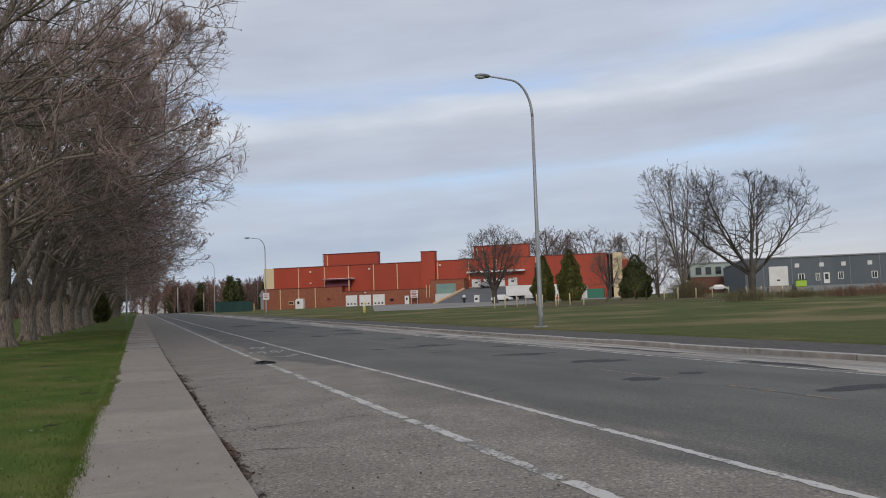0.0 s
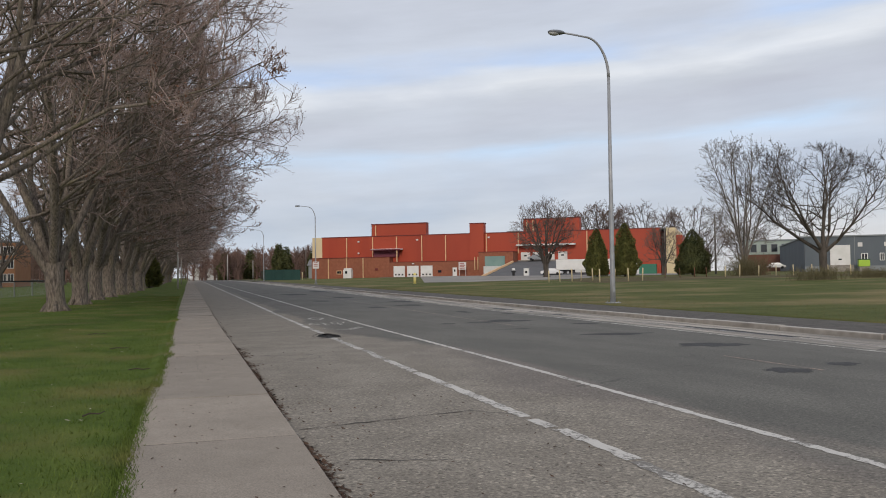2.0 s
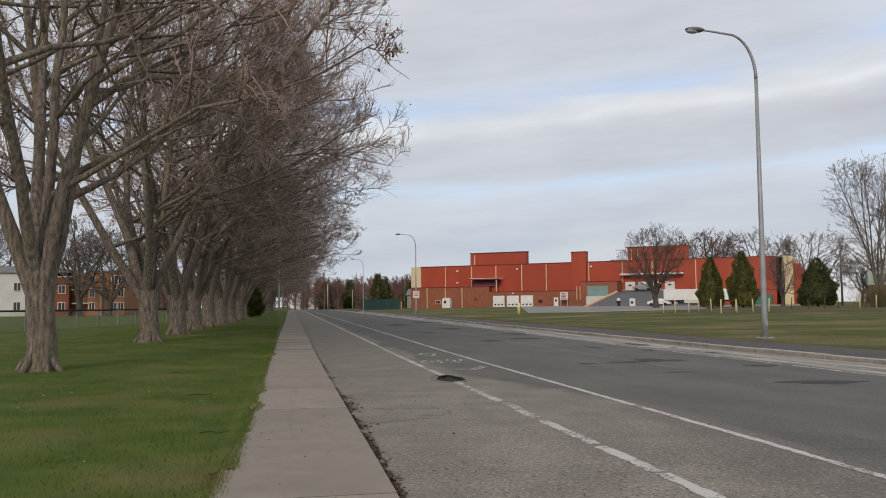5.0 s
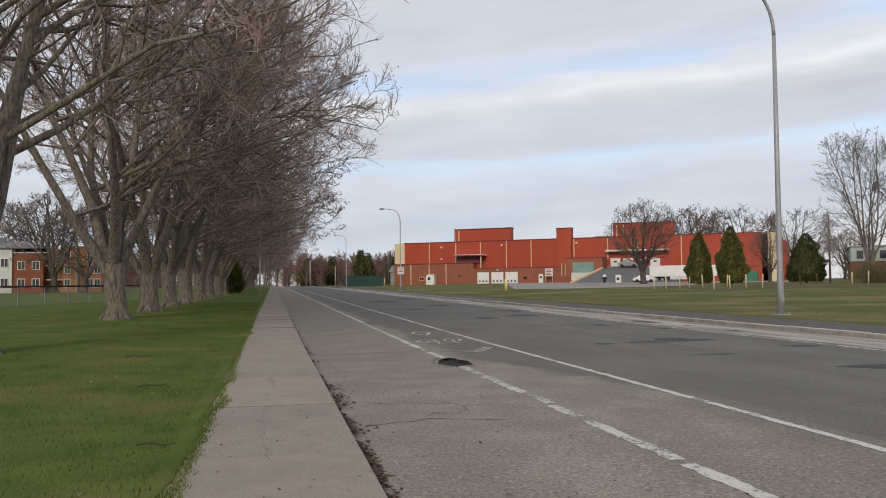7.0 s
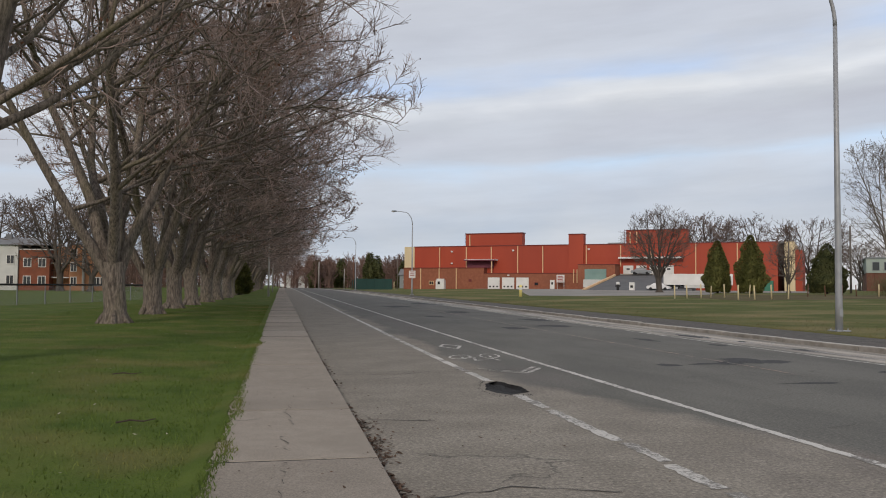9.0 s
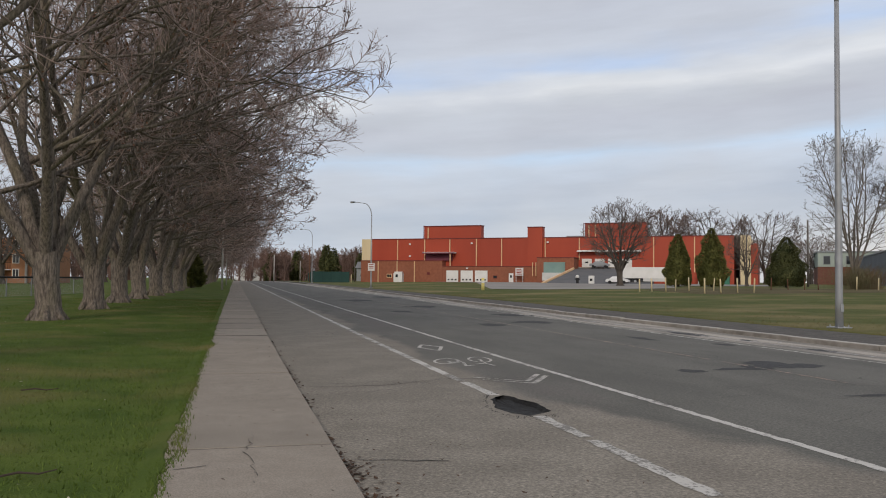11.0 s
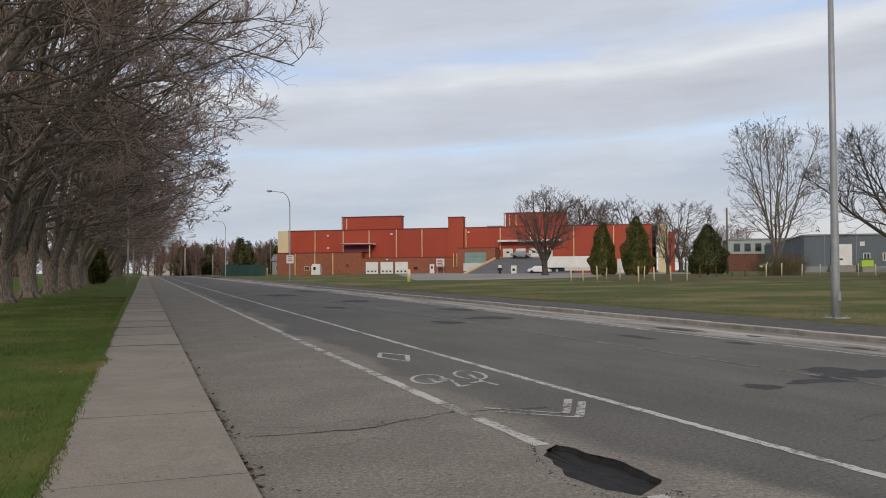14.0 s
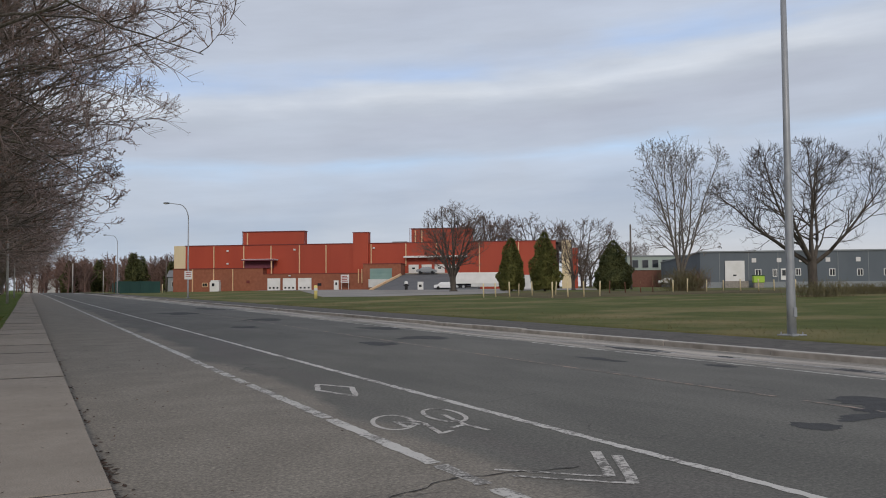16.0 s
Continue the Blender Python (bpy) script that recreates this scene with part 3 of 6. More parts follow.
far_line = thing("lane_line", pose(0, 0, 0), "nearly worn away white edge line beside the far kerb", "road marking", kind="structure")
for y0, y1 in ((-30, 25), (25, 60), (60, 120), (120, 300)):
    strip("paint_strip", 10.9, 11.0, y0, y1, M_white_worn, far_line, seed=int(y0) + 3, ragged=0.03)
    strip("paint_strip", 11.75, 11.83, y0, y1, M_white_faint, far_line, seed=int(y0) + 4, ragged=0.03)
centre_line = thing("lane_line", pose(0, 0, 0), "faded orange centre line on dark asphalt", "road marking", kind="structure")
for y0, y1 in ((7.6, 9.9), (11.2, 13.4), (22.0, 25.2), (25.6, 60), (60, 120), (120, 300)):
    strip("paint_strip", 8.13, 8.20, y0, y1, M_yellow_faint, centre_line, seed=int(y0) + 5, ragged=0.02)


def stroke(bm, pts, w, closed=False):
    """A flat painted stroke of width w through points on the road."""
    n = len(pts)
    rows = []
    for i, (x, y) in enumerate(pts):
        p0 = pts[(i - 1) % n] if closed or i else pts[i]
        p1 = pts[(i + 1) % n] if closed or i < n - 1 else pts[i]
        d = Vector((p1[0] - p0[0], p1[1] - p0[1])).normalized()
        q = Vector((-d.y, d.x)) * w / 2
        rows.append((bm.verts.new(on_road(x + q.x, y + q.y, 0.0035)), bm.verts.new(on_road(x - q.x, y - q.y, 0.0035))))
    for i in range(n if closed else n - 1):
        a, b = rows[i], rows[(i + 1) % n]
        bm.faces.new((a[0], a[1], b[1], b[0]))
    bmesh.ops.recalc_face_normals(bm, faces=bm.faces)
    return bm


def dense(pts, k=8, jit=0.006, seed=1):
    r = random.Random(seed)
    out = []
    for (x0, y0), (x1, y1) in zip(pts, pts[1:]):
        out += [(x0 + (x1 - x0) * i / k + r.uniform(-jit, jit), y0 + (y1 - y0) * i / k + r.uniform(-jit, jit)) for i in range(k)]
    return out + [pts[-1]]


bike = thing("cycle_symbol", pose(0, 0, 0), "worn white painted bicycle, diamond and chevron lane symbol", "road marking", kind="structure")
part("diamond", stroke(bmesh.new(), dense([(3.82, 29.63), (3.62, 28.98), (3.85, 28.19), (4.11, 29.05), (3.82, 29.63)])[:-1], 0.075, True), M_white_mid, bike)
for cx, cy, rx, ry, sk in ((3.48, 26.16, 0.21, 0.42, 0.10), (4.11, 26.30, 0.19, 0.45, 0.06)):
    ring = [(cx + rx * math.cos(a) + sk * math.sin(a), cy + ry * math.sin(a)) for a in (2 * math.pi * k / 32 for k in range(32))]
    part("wheel_mark", stroke(bmesh.new(), ring, 0.048, True), M_white_mid, bike)
part("frame_mark", stroke(bmesh.new(), dense([(3.50, 26.18), (3.66, 25.92), (3.48, 25.85), (3.50, 26.18)]), 0.05), M_white_worn, bike)
part("frame_mark", stroke(bmesh.new(), dense([(3.66, 26.2), (3.72, 26.0), (3.61, 25.36), (3.76, 25.44)]), 0.055), M_white_mid, bike)
part("handlebar_mark", stroke(bmesh.new(), dense([(4.11, 26.32), (4.02, 25.66), (4.07, 25.29)]), 0.05), M_white_mid, bike)
part("saddle_mark", stroke(bmesh.new(), dense([(3.84, 25.58), (4.0, 25.66)], 4), 0.06), M_white_paint, bike)
for left, apex, right in (((3.29, 23.84), (3.87, 23.25), (4.31, 24.00)), ((3.30, 23.60), (3.88, 23.01), (4.36, 23.80))):
    part("chevron_mark", stroke(bmesh.new(), dense([left, apex], 12, 0.009), 0.045), M_white_mid, bike)
    part("chevron_mark", stroke(bmesh.new(), dense([apex, right], 4, 0.006), 0.085), M_white_mid, bike)
far_bike = thing("cycle_symbol", pose(0, 0, 0), "almost erased white lane symbol near the far kerb", "road marking", kind="structure")
part("wheel_mark", stroke(bmesh.new(), dense([(11.9, 29.6), (12.25, 30.2), (12.6, 29.7), (12.2, 29.2)]), 0.08), M_white_worn, far_bike)


def blob_patch(cx, cy, rx, ry, seed, material=None):
    """A thin lens of newer asphalt with a ragged rim."""
    n = 48
    vs = [on_road(cx, cy, 0.005)]
    for k in range(n):
        a = 2 * math.pi * k / n
        c, q = math.cos(a), math.sin(a)
        w = 0.88 + 0.55 * noise.noise((c * 1.3 + seed, q * 1.3, 0.7)) + 0.22 * noise.noise((c * 5 + seed, q * 5, 2.1))
        vs.append(on_road(cx + rx * w * c, cy + ry * w * q, 0.0015))
    return raw("asphalt_patch", vs, [(0, k + 1, (k + 1) % n + 1) for k in range(n)], material or M_patch, road)


for k, (cx, cy, rx, ry) in enumerate(((8.75, 24.6, 0.62, 0.62), (6.82, 23.95, 0.27, 0.24), (7.85, 24.12, 0.6, 0.2), (9.2, 24.5, 0.35, 0.4), (7.7, 11.4, 0.35, 0.32), (9.0, 11.75, 0.3, 0.22), (9.3, 8.5, 0.7, 0.3),
                                     (9.3, 15.3, 0.8, 0.45), (9.1, 18.5, 0.85, 0.4), (8.2, 24.4, 0.3, 0.3), (11.75, 27.3, 0.2, 0.6), (11.7, 32.6, 0.3, 1.1),
                                     (10.55, 28.85, 0.22, 0.38), (11.95, 30.15, 0.2, 0.3), (9.4, 38, 0.8, 0.8), (7.6, 36.5, 0.5, 0.7), (10.4, 43, 0.9, 1.2), (6.6, 46, 0.5, 1.0), (8.9, 52, 0.9, 1.5), (12.0, 18, 0.2, 2.4), (11.4, 12, 0.25, 1.6),
                                     (10.2, 22.3, 0.5, 0.3), (7.6, 21.05, 0.48, 0.10), (9.53, 30.75, 0.22, 0.6), (7.2, 62, 0.9, 2.0), (10.5, 70, 1.2, 2.5))):
    blob_patch(cx, cy, rx, ry, 40 + k)


def crack(pts, w, seed, parent, lift=0.005):
    """An open crack: a thin jagged ribbon."""
    r = random.Random(seed)
    vs, fs = [], []
    for (x0, y0), (x1, y1) in zip(pts, pts[1:]):
        n = max(2, int(math.hypot(x1 - x0, y1 - y0) / 0.1))
        for i in range(n + 1):
            t = i / n
            x, y = x0 + (x1 - x0) * t + r.uniform(-0.03, 0.03), y0 + (y1 - y0) * t + r.uniform(-0.03, 0.03)
            ww = w * r.uniform(0.3, 1.2)
            z = lift if x > SW_R else SW_Z + 0.004
            p = on_road(x, y, z)
            vs += [(p[0], p[1] - ww, p[2]), (p[0] + ww * 0.4, p[1] + ww, p[2])]
            if len(vs) > 2:
                k = len(vs)
                fs.append((k - 4, k - 3, k - 1, k - 2))
    return raw("crack", vs, fs, M_crack, parent)


for k, pts in enumerate((((0.85, 23.3), (1.9, 23.27), (2.9, 23.75), (3.9, 23.6)), ((0.87, 33.8), (1.85, 33.95)), ((0.8, 30.3), (1.3, 30.5)), ((0.85, 9.6), (1.6, 9.75), (2.6, 9.95), (2.95, 9.5)),
                         ((0.9, 15.6), (1.6, 15.8), (2.3, 15.5)), ((1.0, 8.2), (1.7, 7.9)), ((0.9, 18.9), (1.6, 18.7)), ((6.0, 21.9), (7.2, 22.3), (7.5, 21.6)), ((7.4, 22.9), (7.9, 22.0), (9.2, 21.6)),
                         ((5.2, 17.5), (6.4, 17.9)), ((5.0, 12.6), (6.2, 12.2), (7.4, 12.5)), ((0.9, 45), (2.4, 45.4)), ((3.1, 33), (4.4, 33.3), (5.8, 33.1)), ((4.8, 26.8), (6.3, 27.4)), ((5.6, 19.4), (6.6, 20.0), (7.0, 20.9), (8.0, 21.3)), ((6.6, 20.0), (7.8, 19.6), (8.8, 20.1), (9.9, 19.7)), ((7.0, 20.9), (6.2, 21.4), (5.4, 21.2)), ((7.8, 19.6), (7.5, 18.6), (8.1, 17.7)), ((5.3, 15.2), (6.5, 15.6), (7.1, 14.9)))):
    crack(pts, 0.011 if pts[0][0] < 4 else 0.005, 70 + k, road)

# loose crumbs round the pothole
r = random.Random(15)
vs, fs = [], []
for _ in range(160):
    a = r.uniform(1.4, 5.2)
    w = 1.03 + abs(r.gauss(0, 0.09))
    x = HOLE_C[0] + 0.26 * w * math.cos(a) * (1 - 0.5 * math.sin(a)) + 0.04 * math.sin(a) - (0.05 if math.cos(a) < 0 else 0.0)
    y = HOLE_C[1] + 0.80 * w * math.sin(a)
    q, k = r.uniform(0.004, 0.011), len(vs)
    px, py, pz = on_road(x, y, 0.0)
    vs += [(px - q, py - q * r.uniform(0.4, 1), pz), (px + q, py - q * r.uniform(0.2, 1), pz), (px + q * r.uniform(-0.4, 0.4), py + q, pz), (px, py, pz + q * r.uniform(0.5, 1.1))]
    fs += [(k, k + 1, k + 3), (k + 1, k + 2, k + 3), (k + 2, k, k + 3)]
tagged(raw("asphalt_crumbs", vs, fs, M_patch), "loose black asphalt crumbs scattered round a pothole", "rubble", kind="stuff")

# ---- trees ----


class Wood:
    """Gathers tapered tubes into one mesh."""

    def __init__(self):
        self.v, self.f = [], []

    def tube(self, pts, rads, n):
        base = len(self.v)
        m = len(pts)
        for i in range(m):
            a, b = pts[max(i - 1, 0)], pts[min(i + 1, m - 1)]
            d = (b - a).normalized()
            s = d.cross(UPISH if abs(d.z) < 0.9 else SIDE).normalized()
            t = d.cross(s)
            r = rads[i]
            for k in range(n):
                c, q = CS[n][k]
                self.v.append((pts[i] + s * (c * r) + t * (q * r))[:])
        for i in range(m - 1):
            for k in range(n):
                j = (k + 1) % n
                self.f.append((base + i * n + k, base + i * n + j, base + (i + 1) * n + j, base + (i + 1) * n + k))


UPISH, SIDE = Vector((0.05, 0.02, 1)), Vector((1, 0, 0))
CS = {n: [(math.cos(2 * math.pi * k / n), math.sin(2 * math.pi * k / n)) for k in range(n)] for n in (3, 4, 5, 6, 8, 10, 14)}


def limb(r, start, direction, length, segs, wander, lift):
    """Points of a wandering limb; lift pulls it up (or down) along its way."""
    pts, d = [start.copy()], direction.normalized()
    p = start.copy()
    for i in range(segs):
        d = (d + Vector((r.gauss(0, wander), r.gauss(0, wander), r.gauss(0, wander) + lift / segs))).normalized()
        p = p + d * (length / segs)
        pts.append(p.copy())
    return pts


def at(pts, t):
    q = t * (len(pts) - 1)
    i = min(int(q), len(pts) - 2)
    return pts[i].lerp(pts[i + 1], q - i), (pts[i + 1] - pts[i]).normalized()


def side_way(r, d, angle):
    a = d.cross(Vector((r.gauss(0, 1), r.gauss(0, 1), r.gauss(0, 1))))
    a = a.normalized() if a.length > 1e-4 else Vector((1, 0, 0))
    return (d * math.cos(angle) + a * math.sin(angle)).normalized()


def grow_maple(seed, trunk_h, trunk_r, stems, boughs, counts, twig_r, buds=0.4, bud_size=0.035, dome=(8.9, 7.2, 8.3, 4.7),
               road=0.42, tilts=(15, 24, 24, 35), steep=0, stem_len=13.4, bough_len=(3.8, 7.6), uneven=0.12):
    """A bare maple: a short flared trunk, upright curving stems, wide boughs and a haze of twigs; +x is the open, wider side.
    road: the share of boughs that turn to that side. Returns wood, twigs and buds as lists for raw()."""
    r = random.Random(seed)
    big, fine = Wood(), Wood()
    bv, bf = [], []
    lean = Vector((r.uniform(-0.1, 0.1), r.uniform(-0.1, 0.1), 0))
    tp = [Vector((0, 0, -0.15)), Vector((0, 0, 0.0)), Vector((0.02, 0, 0.16)), Vector((0.03, 0.02, 0.45)), lean * 0.6 + Vector((0, 0, trunk_h * 0.6)), lean + Vector((0, 0, trunk_h))]
    big.tube(tp, [trunk_r * 1.40, trunk_r * 1.26, trunk_r * 1.10, trunk_r * 1.0, trunk_r * 0.97, trunk_r * 1.06], 14)
    for k in range(6):
        a = 1.05 * k + r.uniform(-0.3, 0.3)
        c = Vector((math.cos(a), math.sin(a), 0))
        big.tube([c * trunk_r * 0.55 + Vector((0, 0, 0.55)), c * trunk_r * 0.95 + Vector((0, 0, 0.2)), c * trunk_r * r.uniform(1.5, 1.9) + Vector((0, 0, -0.04))],
                 [trunk_r * 0.3, trunk_r * 0.36, trunk_r * 0.16], 6)

    def reach_of(p):
        """How far out a point lies in the crown's dome, 1 at its skin."""
        up = p.z - dome[1]
        side = dome[0] * ((1.15 if p.x > 0 else 0.88) if road else 1.0)
        low = dome[3] * (0.8 if road and p.x < -1.5 else 1.0)
        bulge = 1 + uneven * noise.noise((p.x * 0.33 + seed, p.y * 0.33, p.z * 0.33))
        return bulge * math.sqrt((p.x * p.x + p.y * p.y) / side ** 2 + (up / (dome[2] if up > 0 else low)) ** 2)

    def kept_in(p, d, length, low=0.93, high=1.02):
        most = r.uniform(low, high)
        for _ in range(8):
            if reach_of(p + d * length) <= most:
                break
            length *= 0.8
        return length

    def put_bud(c):
        s = bud_size * r.uniform(0.5, 1.25)
        a = Vector((r.gauss(0, 1), r.gauss(0, 1), r.gauss(0, 1))).normalized() * s
        b = a.orthogonal().normalized() * s * 0.7
        k = len(bv)
        bv.extend(((c - a)[:], (c + b)[:], (c + a)[:], (c - b)[:]))
        bf.append((k, k + 1, k + 2, k + 3))

    def twig(p, d, length):
        pts = limb(r, p, d, length, 1, 0.18, 0.4)
        fine.tube(pts, [twig_r * 1.1, twig_r * 0.65], 3)
        if r.random() < buds:
            for _ in range(r.choice((1, 1, 2, 3))):
                put_bud(pts[-1] + Vector((r.gauss(0, .035), r.gauss(0, .035), r.gauss(0, .035))))

    def spray(p, d, length):
        out = reach_of(p)
        if out > 1.04 or (out < 0.62 and r.random() < 0.5):
            return
        length = kept_in(p, d, length)
        pts = limb(r, p, d, length, 3, 0.16, 0.22)
        fine.tube(pts, [twig_r * 2.3, twig_r * 1.9, twig_r * 1.4, twig_r * 0.8], 3)
        for k in range(int(counts[2] * (0.06 + 1.3 * min(1.0, out) ** 3) + r.random())):
            q, dd = at(pts, r.uniform(0.1, 1.0))
            twig(q, side_way(r, dd, radians(r.uniform(22, 62))), max(0.3, length) * r.uniform(0.25, 0.55))

    def branch(p, d, length, rad):
        length = kept_in(p, d, length)
        pts = limb(r, p, d, length, 4, 0.16, 0.25)
        big.tube(pts, [rad, rad * 0.8, rad * 0.6, rad * 0.4, rad * 0.22], 3)
        for k in range(counts[1]):
            t = 0.12 + 0.88 * ((k + r.random()) / counts[1]) ** 0.8
            q, dd = at(pts, min(t, 1))
            spray(q, side_way(r, dd, radians(r.uniform(25, 60))), max(1.3, length) * r.uniform(0.3, 0.6))

    def bough(p, d, length, rad, lift):
        length = kept_in(p, d, length, 0.80, 0.94)
        if length < 0.8:
            return
        pts = limb(r, p, d, length, 7, 0.13, lift)
        while len(pts) > 3 and reach_of(pts[-1]) > 0.95:
            pts.pop()
        n = len(pts) - 1
        big.tube(pts, [rad * (1 - 0.9 * (i / n) ** 0.75) + 0.005 for i in range(n + 1)], 5)
        for k in range(counts[0]):
            t = 0.2 + 0.8 * (k + r.random()) / counts[0]
            q, dd = at(pts, min(t, 1))
            branch(q, side_way(r, dd, radians(r.uniform(28, 62))), r.uniform(1.3, 2.7) * (1.2 - 0.4 * t), rad * (1 - 0.85 * t) * 0.6 + 0.009)

    for k in range(stems):
        az = 2.4 * k + r.uniform(-0.4, 0.4)
        tilt = radians(4 if k == 0 else r.uniform(tilts[0], tilts[1]) if k % 2 else r.uniform(tilts[2], tilts[3]))
        side = Vector((math.cos(az), math.sin(az), 0))
        d = side * math.sin(tilt) + Vector((0, 0, math.cos(tilt)))
        st = lean + side * trunk_r * 0.42 + Vector((0, 0, trunk_h * r.uniform(0.74, 0.98)))
        pts = limb(r, st, d, stem_len * r.uniform(0.85, 1.05), 13, 0.06, r.uniform(0.25, 0.75))
        while len(pts) > 7 and reach_of(pts[-1]) > 0.98:
            pts.pop()
        n = len(pts) - 1
        rad = trunk_r * r.uniform(0.44, 0.60)
        big.tube(pts, [rad * (1 - 0.93 * (i / n) ** 0.72) + 0.012 for i in range(n + 1)], 8)
        for j in range(boughs):
            t = 0.13 + 0.85 * (j + r.random()) / boughs
            q, dd = at(pts, min(t, 1))
            to_road = r.random() < road * (1.35 if t < 0.45 else 0.85)
            turn = r.gauss(0, 0.65) if to_road else az + r.gauss(0, 0.9) if k else r.uniform(0, 6.283)
            if road and q.z < 4.2 and math.cos(turn) < -0.1 and r.random() < 0.55:
                continue
            rise_by = radians(min(80, steep + r.uniform(4, 32) + 34 * t))
            w = Vector((math.cos(turn) * math.cos(rise_by), math.sin(turn) * math.cos(rise_by), math.sin(rise_by)))
            bough(q, w, (r.uniform(6.0, 9.4) if to_road else r.uniform(*bough_len)) * (1.2 - 0.55 * t), rad * (1 - 0.85 * t) * r.uniform(0.32, 0.5) + 0.016, r.uniform(-0.25, 0.35) if t < 0.45 else r.uniform(0.1, 0.6))
    return (big.v, big.f), (fine.v, fine.f), (bv, bf)


def tree_thing(name, m, meshes, label, category, group, mats):
    e = thing(name, m, label, category, group)
    (a, b, c) = meshes
    raw("trunk", a[0], a[1], mats[0], e, smooth=True)
    raw("crown", b[0], b[1], mats[1], e)
    if c[0]:
        raw("foliage", c[0], c[1], mats[2], e)["kind"] = "stuff"
    return e


# the row of maples along the pavement
maples = [grow_maple(seed, th, tr, st, 10, counts, 0.0066) for seed, th, tr, st, counts in ((3, 1.75, 0.31, 7, (6, 7, 11)), (17, 1.6, 0.33, 6, (6, 7, 11)), (29, 1.9, 0.30, 7, (6, 7, 11)), (41, 1.9, 0.31, 7, (7, 8, 11)))]
lean_maples = [grow_maple(s, 1.8, 0.30, 6, 9, (4, 5, 7), 0.0118, buds=0.2, bud_size=0.06) for s in (53, 61)]
ROW = [(24.1, -5.1, 3, 0.97), (38.2, -5.15, 0, 1.0), (46.5, -5.2, 1, 1.04), (54.0, -5.2, 2, 1.0), (61.0, -5.05, 3, 1.02)]
first = {}
r = random.Random(8)
MAPLE = "large bare maple with a forked mossy trunk on the lawn"
for y, x, var, sc in ROW:
    wide, tall = (0.97, 1.14) if y < 30 else (1.12, 1.12) if y < 50 else (1.26, 1.1)
    m = pose(x, y, ground_z(x, y) - 0.02, 0, 0, r.uniform(-22, 22)) @ Matrix.Diagonal((sc * wide, sc * wide, sc * tall, 1))
    if var in first:
        e = copy_thing(first[var], m)
        e.matrix_basis = m
    else:
        first[var] = tree_thing("maple_tree", m, maples[var], MAPLE, "tree", "maples along the pavement", (M_bark, M_twig, M_bud))
farfirst = {}
y = 68.8
k = 0
while y < 225:
    x = -4.9 + bend(y) + r.uniform(-0.3, 0.3)
    sc = r.uniform(0.94, 1.04)
    m = pose(x, y, ground_z(x, y) - 0.02, 0, 0, r.uniform(-30, 30)) @ Matrix.Diagonal((sc * 1.30, sc * 1.38, sc * 1.06, 1))
    v = k % 2
    if v in farfirst:
        copy_thing(farfirst[v], m).matrix_basis = m
    else:
        farfirst[v] = tree_thing("maple_tree", m, lean_maples[v], "bare maple in a row beside the pavement", "tree", "maples along the pavement", (M_bark, M_twig, M_bud))
    y += 7.8 + r.uniform(-0.5, 0.6)
    k += 1


# the two big trees in the field
def field_z(x, y):
    return ground_z(x, y) - 0.03


poplar = grow_maple(71, 2.0, 0.28, 7, 12, (5, 5, 4), 0.0080, buds=0.5, bud_size=0.065, dome=(6.5, 10.6, 8.3, 7.2), road=0, tilts=(8, 15, 16, 25), steep=20, stem_len=19.0, bough_len=(3.4, 6.4), uneven=0.25)
tree_thing("poplar_tree", pose(68.6, 92.3, field_z(68.6, 92.3), 0, 0, 40), poplar, "tall multi-stemmed bare poplar with first buds in the field", "tree", "", (M_bark_pale, M_poplar_twig, M_poplar_bud))
ash = grow_maple(84, 2.9, 0.34, 7, 10, (5, 6, 6), 0.0072, buds=0, dome=(7.4, 6.8, 5.4, 3.9), road=0, tilts=(20, 32, 36, 54), steep=4, stem_len=10.5, bough_len=(3.0, 5.6), uneven=0.42)
tree_thing("ash_tree", pose(54.2, 62.5, field_z(54.2, 62.5), 0, 0, 15), ash, "bare dark spreading tree with a single trunk in the field", "tree", "", (M_bark_dark, M_twig_dark, M_bud))
round_crown = grow_maple(97, 2.2, 0.42, 8, 10, (5, 5, 5), 0.0095, buds=0.1, bud_size=0.06, dome=(6.0, 6.9, 6.2, 4.9), road=0, tilts=(16, 26, 28, 48), steep=6, stem_len=10.5, bough_len=(2.8, 5.4), uneven=0.3)
tree_thing("maple_tree", pose(54.4, 122.5, field_z(54.4, 122.5), 0, 0, 10), round_crown, "round-crowned bare tree in front of the red factory", "tree", "", (M_bark_dark, M_crab_twig, M_bud))
low_crown = grow_maple(103, 1.8, 0.26, 6, 7, (4, 4, 4), 0.0125, buds=0, dome=(4.6, 5.0, 3.8, 3.4), road=0, tilts=(18, 30, 32, 52), steep=4, stem_len=8.0, bough_len=(2.2, 4.4), uneven=0.3)
small = tree_thing("maple_tree", pose(79.0, 128, field_z(79, 128), 0, 0, 70), low_crown, "small round bare tree near the factory's cream corner", "tree", "", (M_bark_dark, M_crab_twig, M_bud))
for x, y, sc, rz in ((124, 208, 2.05, 20), (114, 216, 2.1, 100), (134, 200, 1.9, 160), (119, 226, 2.05, 220), (171, 246, 1.5, 30), (160, 262, 1.5, 80), (182, 240, 1.6, 130), (196, 262, 1.7, 10)):
    m = pose(x, y, 0.9, 0, 0, rz) @ Matrix.Diagonal((sc * 1.1, sc * 1.1, sc * 1.16, 1))
    e = copy_thing(small, m)
    e.matrix_basis = m
    e["label"] = "bare tree standing behind the factory buildings"


